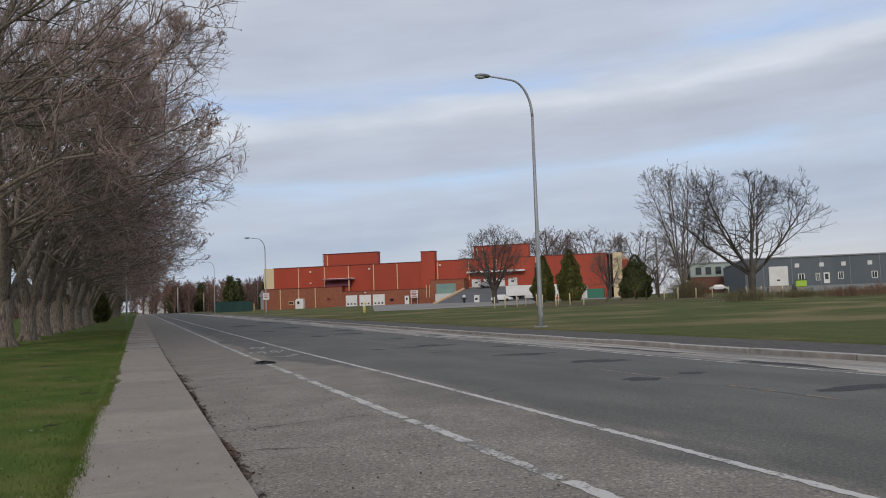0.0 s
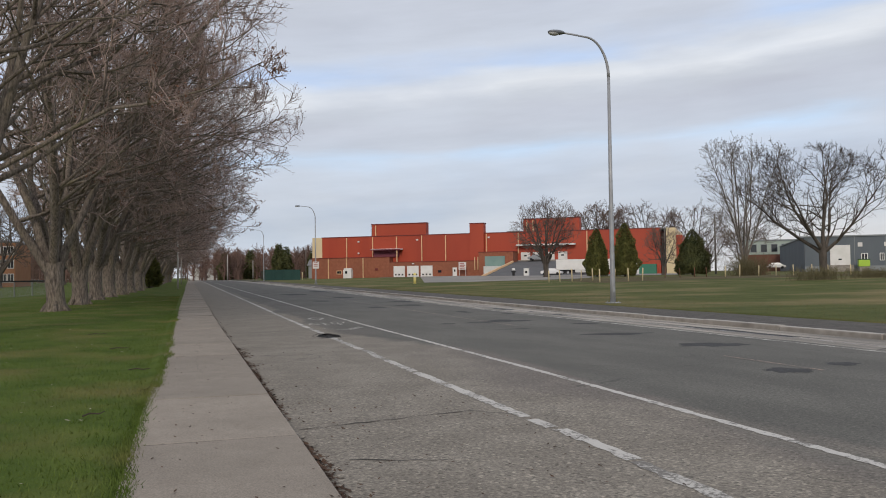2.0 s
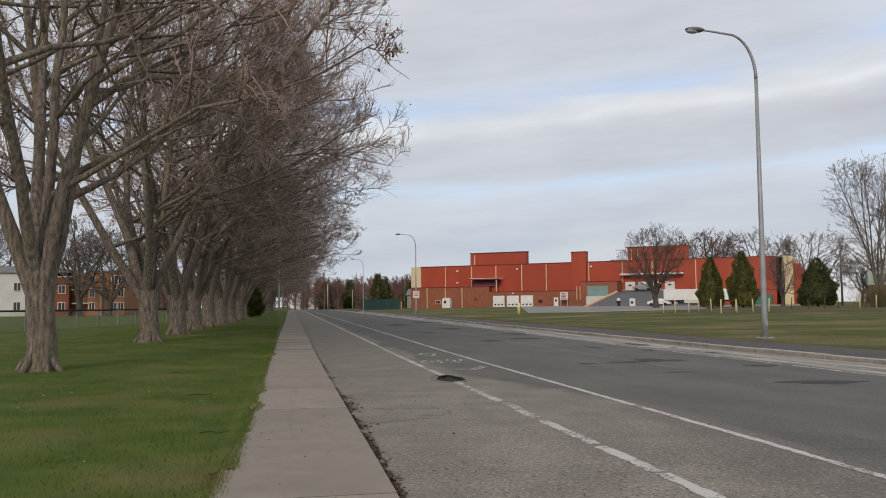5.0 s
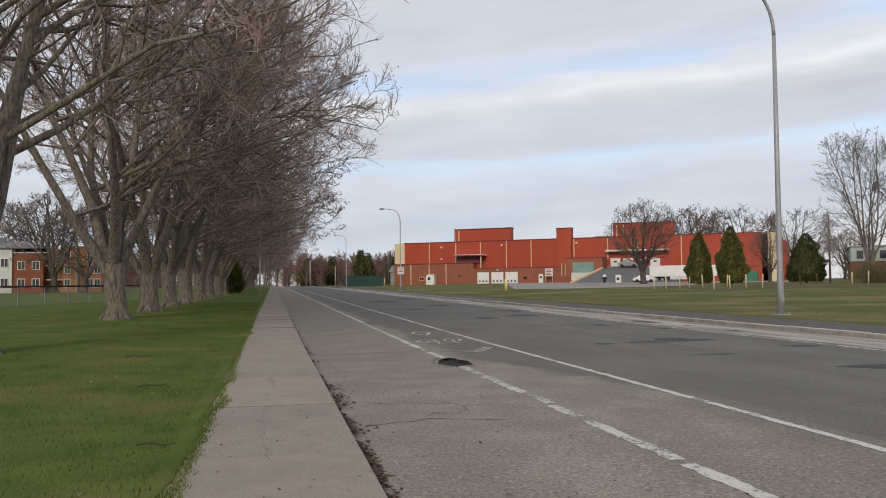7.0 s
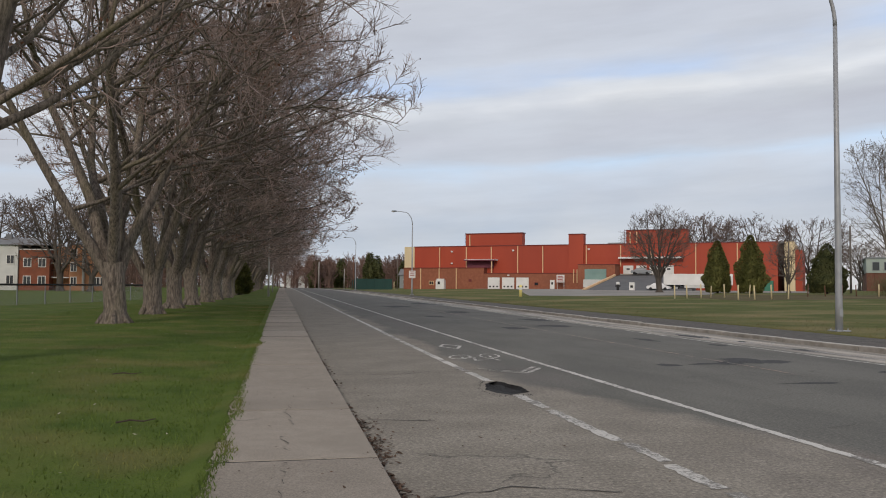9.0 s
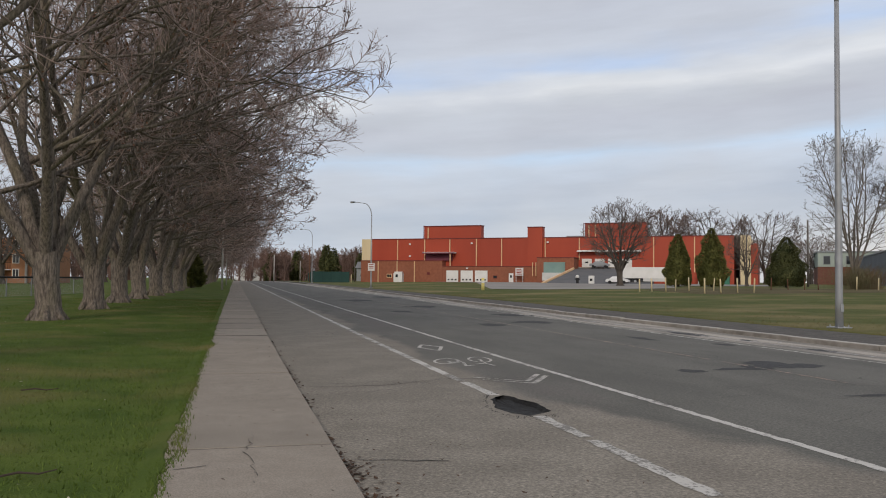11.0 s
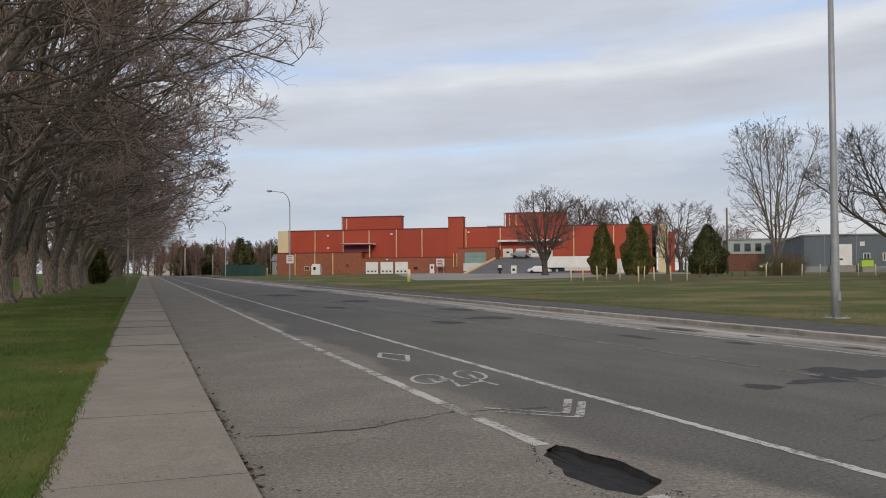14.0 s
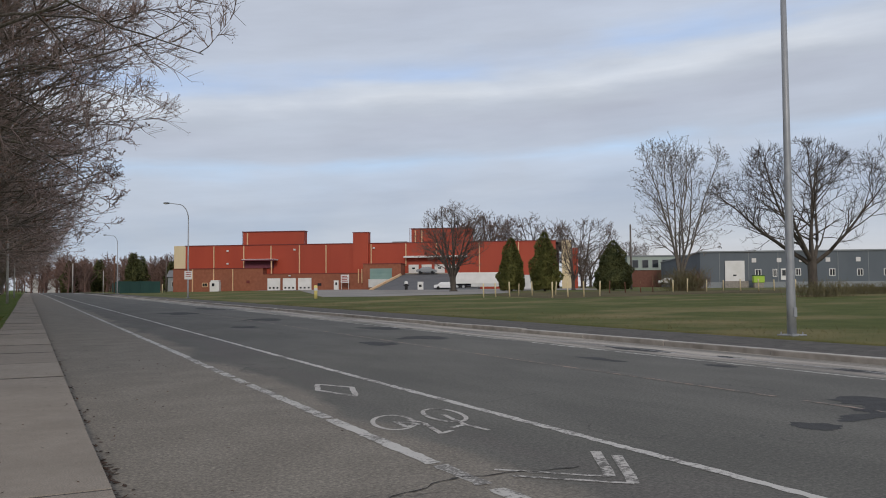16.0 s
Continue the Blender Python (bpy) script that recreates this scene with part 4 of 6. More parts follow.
# conifers: many small sprays on a cone
def conifer(name, x, y, h, rad, seed, material, label, belly=0.25, n=5200, size=0.17):
    r = random.Random(seed)
    e = thing(name, pose(x, y, field_z(x, y)), label, "tree")
    part("trunk", tube([(0, 0, -0.1), (0, 0, h * 0.5), (0, 0, h * 0.96)], [0.16, 0.10, 0.03], 8), M_bark_dark, e)
    vs, fs = [], []
    lobes = [(r.uniform(0, 6.28), r.uniform(0.05, 0.85), r.uniform(0.08, 0.26)) for _ in range(30)]
    for _ in range(n):
        t = 1 - math.sqrt(r.random()) * 0.99 if r.random() < 0.75 else r.random()
        a = r.uniform(0, 2 * math.pi)
        prof = min(1.0, (1 - t) ** 0.62 * 1.06) * (0.74 + 0.26 * min(1, t / belly))
        lump = sum(w * math.exp(-((t - lt) / 0.09) ** 2 - (min(abs(a - la), 6.283 - abs(a - la)) / 0.45) ** 2) for la, lt, w in lobes)
        rr = rad * prof * (0.78 + lump) * (1 - 0.35 * r.random() ** 2.2)
        p = Vector((rr * math.cos(a), rr * math.sin(a), 0.12 + t * h))
        out = Vector((math.cos(a), math.sin(a), r.uniform(-0.1, 0.9))).normalized()
        s = size * r.uniform(0.55, 1.3)
        w = out.cross(Vector((r.gauss(0, 1), r.gauss(0, 1), r.gauss(0, 1)))).normalized() * s * 0.45
        k = len(vs)
        vs += [(p - w * 0.6)[:], (p + w * 0.6)[:], (p + out * s + w * 0.5)[:], (p + out * s * 1.35)[:], (p + out * s - w * 0.5)[:]]
        fs += [(k, k + 1, k + 2, k + 3, k + 4)]
    ring = [(0.05, 0.62), (0.2, 0.74), (0.45, 0.56), (0.7, 0.34), (0.93, 0.05)]
    part("inner_foliage", tube([(0, 0, t * h) for t, q in ring], [rad * q for t, q in ring], 12), material, e)
    raw("crown", vs, fs, material, e)
    return e


conifer("cedar_tree", 59.1, 114.5, 7.1, 2.3, 1, M_fir, "dense green cone-shaped cedar beside the factory yard", n=11000)
conifer("cedar_tree", 60.4, 108.4, 7.5, 2.2, 2, M_fir, "tall dense green cone-shaped cedar beside the factory yard", n=11000)
conifer("cedar_tree", 72.6, 109.8, 6.7, 3.1, 3, M_fir_dark, "broad dark green cedar beside the field", belly=0.2, n=11000)
conifer("spruce_tree", -4.2, 104, 4.0, 1.5, 4, M_fir, "small green spruce behind the maples", n=2200, size=0.3)


# far woods along the horizon
def woods(name, spots, seed, label, wood_mat, sticks=54):
    r = random.Random(seed)
    w = Wood()
    for x, y, h in spots:
        z = 0.35
        lean = Vector((r.gauss(0, 0.04), r.gauss(0, 0.04), 1))
        pts = limb(r, Vector((x, y, z)), lean, h * 0.9, 4, 0.05, 0.1)
        w.tube(pts, [0.26, 0.22, 0.17, 0.11, 0.05], 4)
        for k in range(sticks):
            t = r.uniform(0.02, 1.0)
            q, d = at(pts, t)
            tl = h * 0.30 * math.sin(math.pi * (0.22 + 0.72 * t)) * r.uniform(0.5, 1.25)
            b = limb(r, q, side_way(r, d, radians(r.uniform(30, 75))), tl, 2, 0.15, 0.35)
            w.tube(b, [0.10, 0.075, 0.045], 3)
            for _ in range(2):
                q2, d2 = at(b, r.uniform(0.3, 1))
                w.tube([q2, q2 + side_way(r, d2, radians(r.uniform(25, 60))) * tl * 0.4], [0.07, 0.035], 3)
    ob = raw(name, w.v, w.f, wood_mat)
    return tagged(ob, label, "woods", kind="stuff")


r = random.Random(21)
spots = [(r.uniform(2, 60) + (y - 300) * 0.10, y, r.uniform(9, 14)) for y in [r.uniform(290, 400) for _ in range(215)]]
woods("far_woods", spots, 5, "reddish brown bare woods at the end of the road", M_woods)
spots = [(r.uniform(-60, 4), r.uniform(330, 420), r.uniform(12, 17)) for _ in range(38)] + [(r.uniform(-48, -7), r.uniform(228, 290), r.uniform(7, 11)) for _ in range(60)]
woods("far_woods", spots, 6, "reddish brown bare woods behind the row of maples", M_woods)
spots = [(x, 330 - (x - 150) * 0.55 + r.uniform(-15, 15), r.uniform(9, 13)) for x in [r.uniform(120, 330) for _ in range(34)]]
woods("far_woods", spots, 7, "bare woods far behind the grey building", M_twig_dark, sticks=60)
for x, y, h, rad, s in ((13, 298, 9.5, 2.8, 11), (27.5, 262, 10.5, 2.7, 12), (34, 300, 11, 3.0, 13), (22, 305, 10, 3, 14), (42, 290, 9, 2.5, 15)):
    conifer("spruce_tree", x, y, h, rad, s, M_fir_dark, "tall dark spruce among the far bare woods", n=1800, size=0.6)


# shrubs at the field's edge
def shrub(x, y, w, h, seed, material, label):
    r = random.Random(seed)
    wd = Wood()
    for k in range(250):
        q = Vector((r.gauss(0, w * 0.36), r.gauss(0, w * 0.28), -0.03))
        pts = limb(r, q, Vector((r.gauss(0, 0.35), r.gauss(0, 0.35), 1)), h * r.uniform(0.45, 1.1), 3, 0.12, 0.1)
        wd.tube(pts, [0.016, 0.013, 0.011, 0.005], 3)
        for _ in range(4):
            p, d = at(pts, r.uniform(0.3, 1))
            wd.tube([p, p + side_way(r, d, radians(40)) * h * 0.3], [0.012, 0.006], 3)
    ob = raw("shrub", wd.v, wd.f, material)
    ob.matrix_world = pose(x, y, field_z(x, y))
    return tagged(ob, label, "shrub")


for x, y, w, h, s, mm in ((49.5, 58.0, 3.2, 1.1, 1, M_bush_olive), (57.5, 60.5, 3.0, 0.9, 2, M_bush_olive), (61, 57.5, 4.5, 1.0, 3, M_bush), (66.5, 56, 4.5, 1.0, 4, M_bush), (67.8, 91, 3.2, 2.6, 5, M_bush_olive),
                          (70.4, 92.8, 3.0, 2.4, 6, M_bush), (72.5, 62, 5.5, 1.4, 8, M_bush), (79, 62, 6, 1.4, 9, M_bush)):
    shrub(x, y, w, h, s, mm, "leafless russet shrub thicket in the rough field" if mm is M_bush else "leafless olive shrub at the edge of the field")

# ---- street lamps, posts, poles ----


def street_lamp(x, y, label, height=11.05):
    """Tapered pole on a base plate with a curved arm reaching over the road."""
    e = thing("street_lamp", pose(x, y, ground_z(x + 0.0, y) if x > WALK_BACK + bend(y) else rise(y) + 0.12), label, "street lamp", "street lamps along the road")
    part("base_plate", bx(-0.24, 0.24, -0.24, 0.24, 0.0, 0.035, 0.008), M_steel, e)
    for a in range(4):
        cx, cy = 0.17 * (1 if a in (0, 3) else -1), 0.17 * (1 if a < 2 else -1)
        part("bolt", tube([(cx, cy, 0.03), (cx, cy, 0.09)], 0.018, 6), M_steel, e)
    straight = height - 1.62
    pts = [(0, 0, 0.03), (0, 0, 0.9), (0, 0, straight * 0.5), (0, 0, straight)]
    rad = [0.112, 0.104, 0.084, 0.064]
    part("pole", tube(pts, rad, 16), M_steel, e, smooth=True)
    part("hand_hole_cover", bx(-0.05, 0.05, -0.132, -0.10, 0.45, 0.68, 0.006), M_steel, e)
    arm = [(0, 0, straight - 0.02)]
    for k in range(1, 13):
        a = math.pi / 2 * k / 12
        arm.append((-1.05 * (1 - math.cos(a)), 0, straight + 1.62 * math.sin(a)))
    arm += [(-1.6, 0, straight + 1.68), (-2.05, 0, straight + 1.72)]
    part("arm", tube(arm, [0.064 - 0.002 * k for k in range(len(arm))], 12), M_steel, e, smooth=True)
    bm = bmesh.new()
    hx, hz = -2.36, straight + 1.72
    bmesh.ops.create_uvsphere(bm, u_segments=16, v_segments=10, radius=1.0, matrix=Matrix.Translation((hx, 0, hz)) @ Matrix.Diagonal((0.38, 0.17, 0.10, 1)))
    head = part("lamp_head", bm, M_lamp, e, smooth=True)
    bm = bmesh.new()
    bmesh.ops.create_uvsphere(bm, u_segments=14, v_segments=8, radius=1.0, matrix=Matrix.Translation((hx - 0.10, 0, hz - 0.055)) @ Matrix.Diagonal((0.25, 0.14, 0.09, 1)))
    part("lens", bm, M_lens, head, "clear bowl lens", smooth=True)
    return e


street_lamp(16.76, 32.68, "tall galvanised street lamp with a curved arm on the verge")
lamp_two = street_lamp(16.7, 114.5, "tall galvanised street lamp carrying a small white sign", 10.5)
sp = part("sign_plate", bx(-0.42, 0.42, -0.17, -0.14, 2.1, 3.05, 0.01), M_sign, lamp_two, "small white sign plate")
for z in (2.85, 2.6, 2.4):
    part("print_bar", bx(-0.28, 0.28, -0.176, -0.169, z, z + 0.09), M_sign_red, sp)
street_lamp(17.0, 196, "distant galvanised street lamp with a curved arm", 11.6)


def plain_pole(name, x, y, z, h, rad, material, label, category="pole"):
    e = thing(name, pose(x, y, z), label, category)
    part("shaft", tube([(0, 0, -0.1), (0, 0, h * 0.5), (0, 0, h)], [rad, rad * 0.88, rad * 0.75], 10), material, e, smooth=True)
    part("cap", tube([(0, 0, h), (0, 0, h + 0.06)], [rad * 0.85, rad * 0.6], 10), material, e)
    return e


plain_pole("utility_pole", 82.4, 117.9, 0.9, 9.7, 0.17, M_wood_pole, "weathered wooden utility pole behind the field")
plain_pole("utility_pole", 83.8, 135, 0.9, 8.2, 0.14, M_wood_pole, "thin weathered utility pole behind the field")
plain_pole("light_pole", -0.95, 96, rise(96) + 0.08, 6.6, 0.11, M_pale_pole, "pale grey pole beside the pavement")
plain_pole("light_pole", -0.8, 138, rise(138) + 0.08, 5.5, 0.10, M_pale_pole, "pale grey pole beside the pavement")
plain_pole("light_pole", 10.9, 238, 0.4, 7.2, 0.17, M_pale_pole, "pale concrete pole near the road's end")
plain_pole("light_pole", 17.3, 232, 0.4, 5.4, 0.12, M_pale_pole, "short pale pole by the road")
plain_pole("utility_pole", 19.2, 226, 0.4, 8.6, 0.12, M_rust_post, "thin brown pole by the green fence")
plain_pole("utility_pole", 30.8, 226, 0.5, 7.6, 0.14, M_wood_pole, "weathered pole at the end of the green fence")


def post(x, y, h, material, label, lean=0.0, rad=0.065):
    e = thing("fence_post", pose(x, y, field_z(x, y), 0, lean), label, "post", "posts along the yard")
    part("shaft", tube([(0, 0, -0.05), (0, 0, h - 0.04), (0, 0, h)], [rad, rad, rad * 0.72], 10), material, e, smooth=True)
    return e


r = random.Random(31)
for x in (36.73, 38.13, 39.49, 42.04, 44.22, 46.13, 47.96, 49.6, 58.74, 60.77, 63.31, 65.91, 68.35, 71.0, 73.3, 76.5):
    near = 0.86 if 44 < x < 50 else 1.0
    post(0.2 + (x - 0.2) * near, 18.6 + 64.4 * near + r.uniform(-0.2, 0.2), 1.34 + r.uniform(-0.08, 0.08), M_post, "short cream painted wooden post at the yard's edge", r.uniform(-3, 3))
for x in (40.88, 44.98, 51.32, 53.26, 55.17, 56.76):
    post(x, 83.6, 1.2 + r.uniform(-0.15, 0.1), M_rust_post if x > 50 else M_post, "short rusty post at the yard's edge" if x > 50 else "short cream painted wooden post at the yard's edge", r.uniform(-4, 4), 0.05)
e = thing("bollard", pose(25.7, 96.5, field_z(25.7, 96.5)), "yellow and white painted steel bollard by the driveway", "bollard")
part("shaft", tube([(0, 0, -0.05), (0, 0, 1.25), (0, 0, 1.32)], [0.17, 0.17, 0.10], 14), M_yellow, e, smooth=True)
part("band", tube([(0, 0, 0.8), (0, 0, 1.05)], 0.176, 14), M_white, e, "white band")

# ---- red factory ----
FA, FU, FN = Vector((34.6, 222, 0)), Vector((0.8117, -0.584, 0)), Vector((-0.584, -0.8117, 0))
FROT = math.degrees(math.atan2(FU.y, FU.x))
FZ = 0.55
# local axes: x along the facade, y away from the street side, z up
factory = thing("factory_building", pose(FA.x, FA.y, 0, 0, 0, FROT), "long red metal-clad factory with a brick lower storey", "building")


def fbox(name, u0, u1, o0, o1, z0, z1, material, parent=factory, label="", bevel=0.0):
    """o is metres out from the facade towards the street."""
    return part(name, bx(u0, u1, -o1, -o0, z0, z1, bevel), material, parent, label)


fbox("wall", 0.0, 87.2, -45, 0, FZ, 11.45, M_red)
fbox("parapet", -0.15, 87.3, -45.1, 0.12, 11.45, 11.62, M_red_trim)
fbox("corner_panel", -2.9, 0.0, -45, 0.05, FZ, 11.55, M_cream, label="cream corner cladding")
fbox("corner_panel", 88.5, 90.6, -40, 0.05, FZ, 11.5, M_cream, label="cream corner cladding")
fbox("wing", 90.6, 92.0, -40, -3, FZ, 9.9, M_red)
fbox("roof", -2.5, 90.2, -44, -0.4, 11.2, 11.5, M_roof)
tower = fbox("roof_house", 14.2, 29.2, -2.4, -0.4, 11.5, 14.55, M_red)
fbox("flashing", 14.05, 29.35, -2.5, -0.25, 14.55, 14.75, M_red_trim, tower)
fbox("roof_house", 41.2, 44.8, -1.2, 0.9, 4.7, 13.9, M_red)
fbox("flashing", 41.1, 44.9, -1.3, 1.0, 13.9, 14.08, M_red_trim)
tower2 = fbox("roof_house", 54.6, 68.4, -3, -0.4, 11.5, 14.6, M_red)
fbox("flashing", 54.45, 68.55, -3.1, -0.25, 14.6, 14.8, M_red_trim, tower2)
# ladder cages beside the roof houses
for u in (14.0, 54.2):
    lad = fbox("ladder", u - 0.06, u, -1.0, -0.94, 11.6, 14.9, M_red_trim)
    fbox("rail", u - 0.06, u, -0.55, -0.49, 11.6, 14.9, M_red_trim, lad)
    for k in range(9):
        fbox("rung", u - 0.05, u - 0.01, -0.94, -0.55, 11.8 + 0.34 * k, 11.84 + 0.34 * k, M_red_trim, lad)
    fbox("downpipe", u + 1.2, u + 1.45, -0.4, -0.2, 11.6, 14.3, M_cream_pipe)
fbox("downpipe", 56.9, 57.15, -0.4, -0.2, 11.6, 14.3, M_cream_pipe)
fbox("roof_unit", 48.0, 51.5, -14, -10, 11.5, 12.4, M_grey_trim)
# brick lower storey
fbox("brick_wall", -1.9, 20.2, -1, 2.4, FZ - 0.4, 5.95, M_brick)
fbox("coping", -2.0, 20.3, -1, 2.5, 5.95, 6.12, M_red_trim)
fbox("brick_wall", 20.2, 44.3, -1, 2.3, FZ - 0.4, 4.62, M_brick)
fbox("coping", 20.2, 44.4, -1, 2.4, 4.62, 4.74, M_red_trim)
# loading porch with a purple wall
fbox("porch_wall", 15.0, 22.0, 0.02, 0.5, 6.1, 7.8, M_purple)
fbox("canopy", 14.9, 23.0, 0.0, 2.3, 7.8, 8.15, M_sign, label="pale canopy roof", bevel=0.05)
fbox("canopy_edge", 14.8, 23.1, 2.3, 2.42, 7.75, 8.05, M_purple)
fbox("canopy_post", 22.0, 22.25, 1.9, 2.15, 4.7, 7.8, M_cream_pipe)
# cream downpipes
for u, z0, z1 in ((7.2, 6.1, 11.3), (14.6, 6.1, 11.3), (21.3, 8.2, 11.3), (28.2, 4.8, 11.4), (34.6, 4.8, 11.3), (45.3, 6.9, 11.3), (53.4, 6.3, 11.3), (60.4, 8.4, 11.3), (79.0, 3.5, 11.3), (70.2, 4.5, 11.3)):
    fbox("downpipe", u - 0.11, u + 0.11, 0.0, 0.25, z0, z1, M_cream_pipe)
for u in (3.0, 8.2, 12.9):
    fbox("downpipe", u - 0.11, u + 0.11, 2.4, 2.62, FZ, 5.9, M_cream_pipe)
fbox("downpipe", 42.8, 43.0, 2.3, 2.55, 2.4, 5.6, M_cream_pipe)
fbox("downpipe", 43.6, 43.8, 2.3, 2.55, 2.4, 5.6, M_cream_pipe)


def roller_door(u0, u1, z0, z1, off, frame_mat=M_white, panes=True):
    d = fbox("roller_door", u0, u1, off, off + 0.14, z0, z1, M_white)
    n = 5
    for k in range(n):
        h = (z1 - z0) / n
        fbox("panel", u0 + 0.12, u1 - 0.12, off + 0.14, off + 0.18, z0 + h * k + 0.03, z0 + h * (k + 1) - 0.03, M_white, d)
    if panes:
        for k in range(3):
            c = u0 + (u1 - u0) * (0.2 + 0.3 * k)
            fbox("pane", c - 0.22, c + 0.22, off + 0.18, off + 0.2, z0 + (z1 - z0) * 0.22, z0 + (z1 - z0) * 0.34, M_glass, d)
    return d


for u0, u1 in ((21.3, 24.35), (25.0, 28.1), (28.65, 31.8)):
    roller_door(u0, u1, 0.6, 3.65, 2.3)
hut = fbox("door_porch", 7.7, 10.0, 2.4, 3.6, FZ, 2.95, M_white, bevel=0.06)
fbox("porch_roof", 7.85, 9.85, 2.4, 3.5, 2.95, 3.3, M_white, hut, bevel=0.1)
fbox("pane", 8.3, 8.9, 3.6, 3.64, 1.9, 2.6, M_glass, hut)
win = fbox("window", 5.35, 6.75, 2.4, 2.5, 1.75, 2.75, M_cream_pipe)
fbox("pane", 5.5, 6.0, 2.5, 2.53, 1.9, 2.6, M_glass, win)
fbox("pane", 6.1, 6.6, 2.5, 2.53, 1.9, 2.6, M_glass, win)
win = fbox("window", 33.2, 34.2, 2.3, 2.38, 1.8, 2.5, M_red_trim)
fbox("pane", 33.3, 34.1, 2.38, 2.41, 1.88, 2.42, M_glass, win)
fbox("vent", 16.2, 17.0, 2.4, 2.5, 2.6, 3.2, M_red_trim)
dr = fbox("door", 37.1, 38.2, 2.3, 2.42, 0.8, 3.05, M_white)
fbox("pane", 37.45, 37.85, 2.42, 2.45, 2.0, 2.6, M_glass, dr)
for u, z in ((10.6, 10.2), (10.6, 7.2), (27.0, 10.3), (45.9, 10.4)):
    lampb = fbox("wall_lamp", u - 0.25, u + 0.25, 0.0, 0.3, z - 0.2, z + 0.2, M_sign, label="pale floodlight", bevel=0.05)
fbox("wall_lamp", 26.4, 26.9, 2.3, 2.7, 4.05, 4.35, M_sign, label="pale floodlight", bevel=0.05)
# brick garage beside the ramp
fbox("brick_wall", 44.6, 53.2, 0.0, 5.0, FZ, 6.6, M_brick)
fbox("coping", 44.5, 53.3, 0.0, 5.1, 6.6, 6.74, M_red_trim)
gd = fbox("garage_door", 46.2, 51.2, 5.0, 5.12, 1.9, 5.6, M_teal, label="pale teal garage door")
for k in range(4):
    fbox("panel", 46.3, 51.1, 5.12, 5.17, 2.0 + 0.9 * k, 2.82 + 0.9 * k, M_teal, gd)
fbox("loading_shelter", 46.2, 51.2, 5.1, 6.4, 1.4, 3.2, M_white_dirty)
# dock doors on the raised yard
for u0, u1 in ((54.0, 56.3), (57.0, 59.3), (60.0, 62.3), (63.2, 65.4)):
    d = roller_door(u0, u1, 4.6, 6.5, 0.0, panes=False)
    fbox("pane", (u0 + u1) / 2 - 0.35, (u0 + u1) / 2 + 0.35, 0.2, 0.24, 5.5, 5.85, M_glass, d)
fbox("dock_canopy", 53.2, 67.5, 0.0, 1.6, 8.1, 8.45, M_sign, label="pale dock canopy")
fbox("dock_canopy_edge", 53.1, 67.6, 1.6, 1.7, 8.05, 8.3, M_sign)
fbox("dock_base", 53.3, 68.0, 0.0, 0.6, 3.8, 4.6, M_kerb)
# low green container and pale shed below the cream corner
fbox("shed", 80.0, 82.6, 1.0, 4.0, FZ, 3.9, M_white_dirty)
fbox("shed", 82.6, 86.4, 1.0, 4.0, FZ, 3.1, mat("green_steel", (0.03, 0.16, 0.10), 0.6))

# raised asphalt ramp with a sloping side wall
bm = bmesh.new()
pts = [(53.3, -0.3, 4.35), (70, -0.3, 4.35), (73, -28, 0.5), (51.0, -25, 0.6), (53.3, -6, 3.9), (71, -6, 3.95)]
v = [bm.verts.new(p) for p in pts]
lo = [bm.verts.new((p[0], p[1], 0.2)) for p in pts]
order = [0, 4, 3, 2, 5, 1]
bm.faces.new((v[0], v[4], v[5], v[1]))
bm.faces.new((v[4], v[3], v[2], v[5]))
for a, b in zip(order, order[1:] + order[:1]):
    bm.faces.new((v[a], v[b], lo[b], lo[a]))
bmesh.ops.recalc_face_normals(bm, faces=bm.faces)
ramp_ob = part("ramp", bm, M_ramp)
ramp_ob.matrix_world = pose(FA.x, FA.y, 0, 0, 0, FROT)
tagged(ramp_ob, "dark asphalt ramp rising to the factory's loading docks", "ramp", kind="structure")
bm = tube([(53.2, -5.4, 4.15), (53.0, -8, 3.7), (51.0, -24.6, 0.8)], 0.32, 6)
rw = part("trim", bm, M_cream_pipe)
rw.matrix_world = pose(FA.x, FA.y, 0, 0, 0, FROT)
tagged(rw, "cream concrete coping along the ramp", "coping", kind="structure")

# yard asphalt
yard = []
for u, o in ((19, 2.2), (19, 7), (32, 12)):
    p = FA + FU * u + FN * o
    yard.append((p.x, p.y))
yard += [(29, 104), (33, 99), (40, 97), (47, 97), (54, 106), (62, 122), (84, 128), (100, 150)]
p = FA + FU * 92 + FN
yard.append((p.x, p.y))
bm = bmesh.new()
c = bm.verts.new((*[sum(q) / len(yard) for q in zip(*yard)], 0))
rim = []
for i in range(len(yard)):
    a, b = yard[i], yard[(i + 1) % len(yard)]
    for k in range(6):
        rim.append(bm.verts.new((a[0] + (b[0] - a[0]) * k / 6, a[1] + (b[1] - a[1]) * k / 6, 0)))
rings = [rim]
for f in (0.8, 0.6, 0.4, 0.2):
    rings.append([bm.verts.new((c.co.x + (q.co.x - c.co.x) * f, c.co.y + (q.co.y - c.co.y) * f, 0)) for q in rim])
for q, w in zip(rings, rings[1:]):
    for k in range(len(rim)):
        bm.faces.new((q[k], q[(k + 1) % len(rim)], w[(k + 1) % len(rim)], w[k]))
for k in range(len(rim)):
    bm.faces.new((rings[-1][k], rings[-1][(k + 1) % len(rim)], c))
for q in bm.verts:
    q.co.z = ground_z(q.co.x, q.co.y) + 0.035
bmesh.ops.recalc_face_normals(bm, faces=bm.faces)
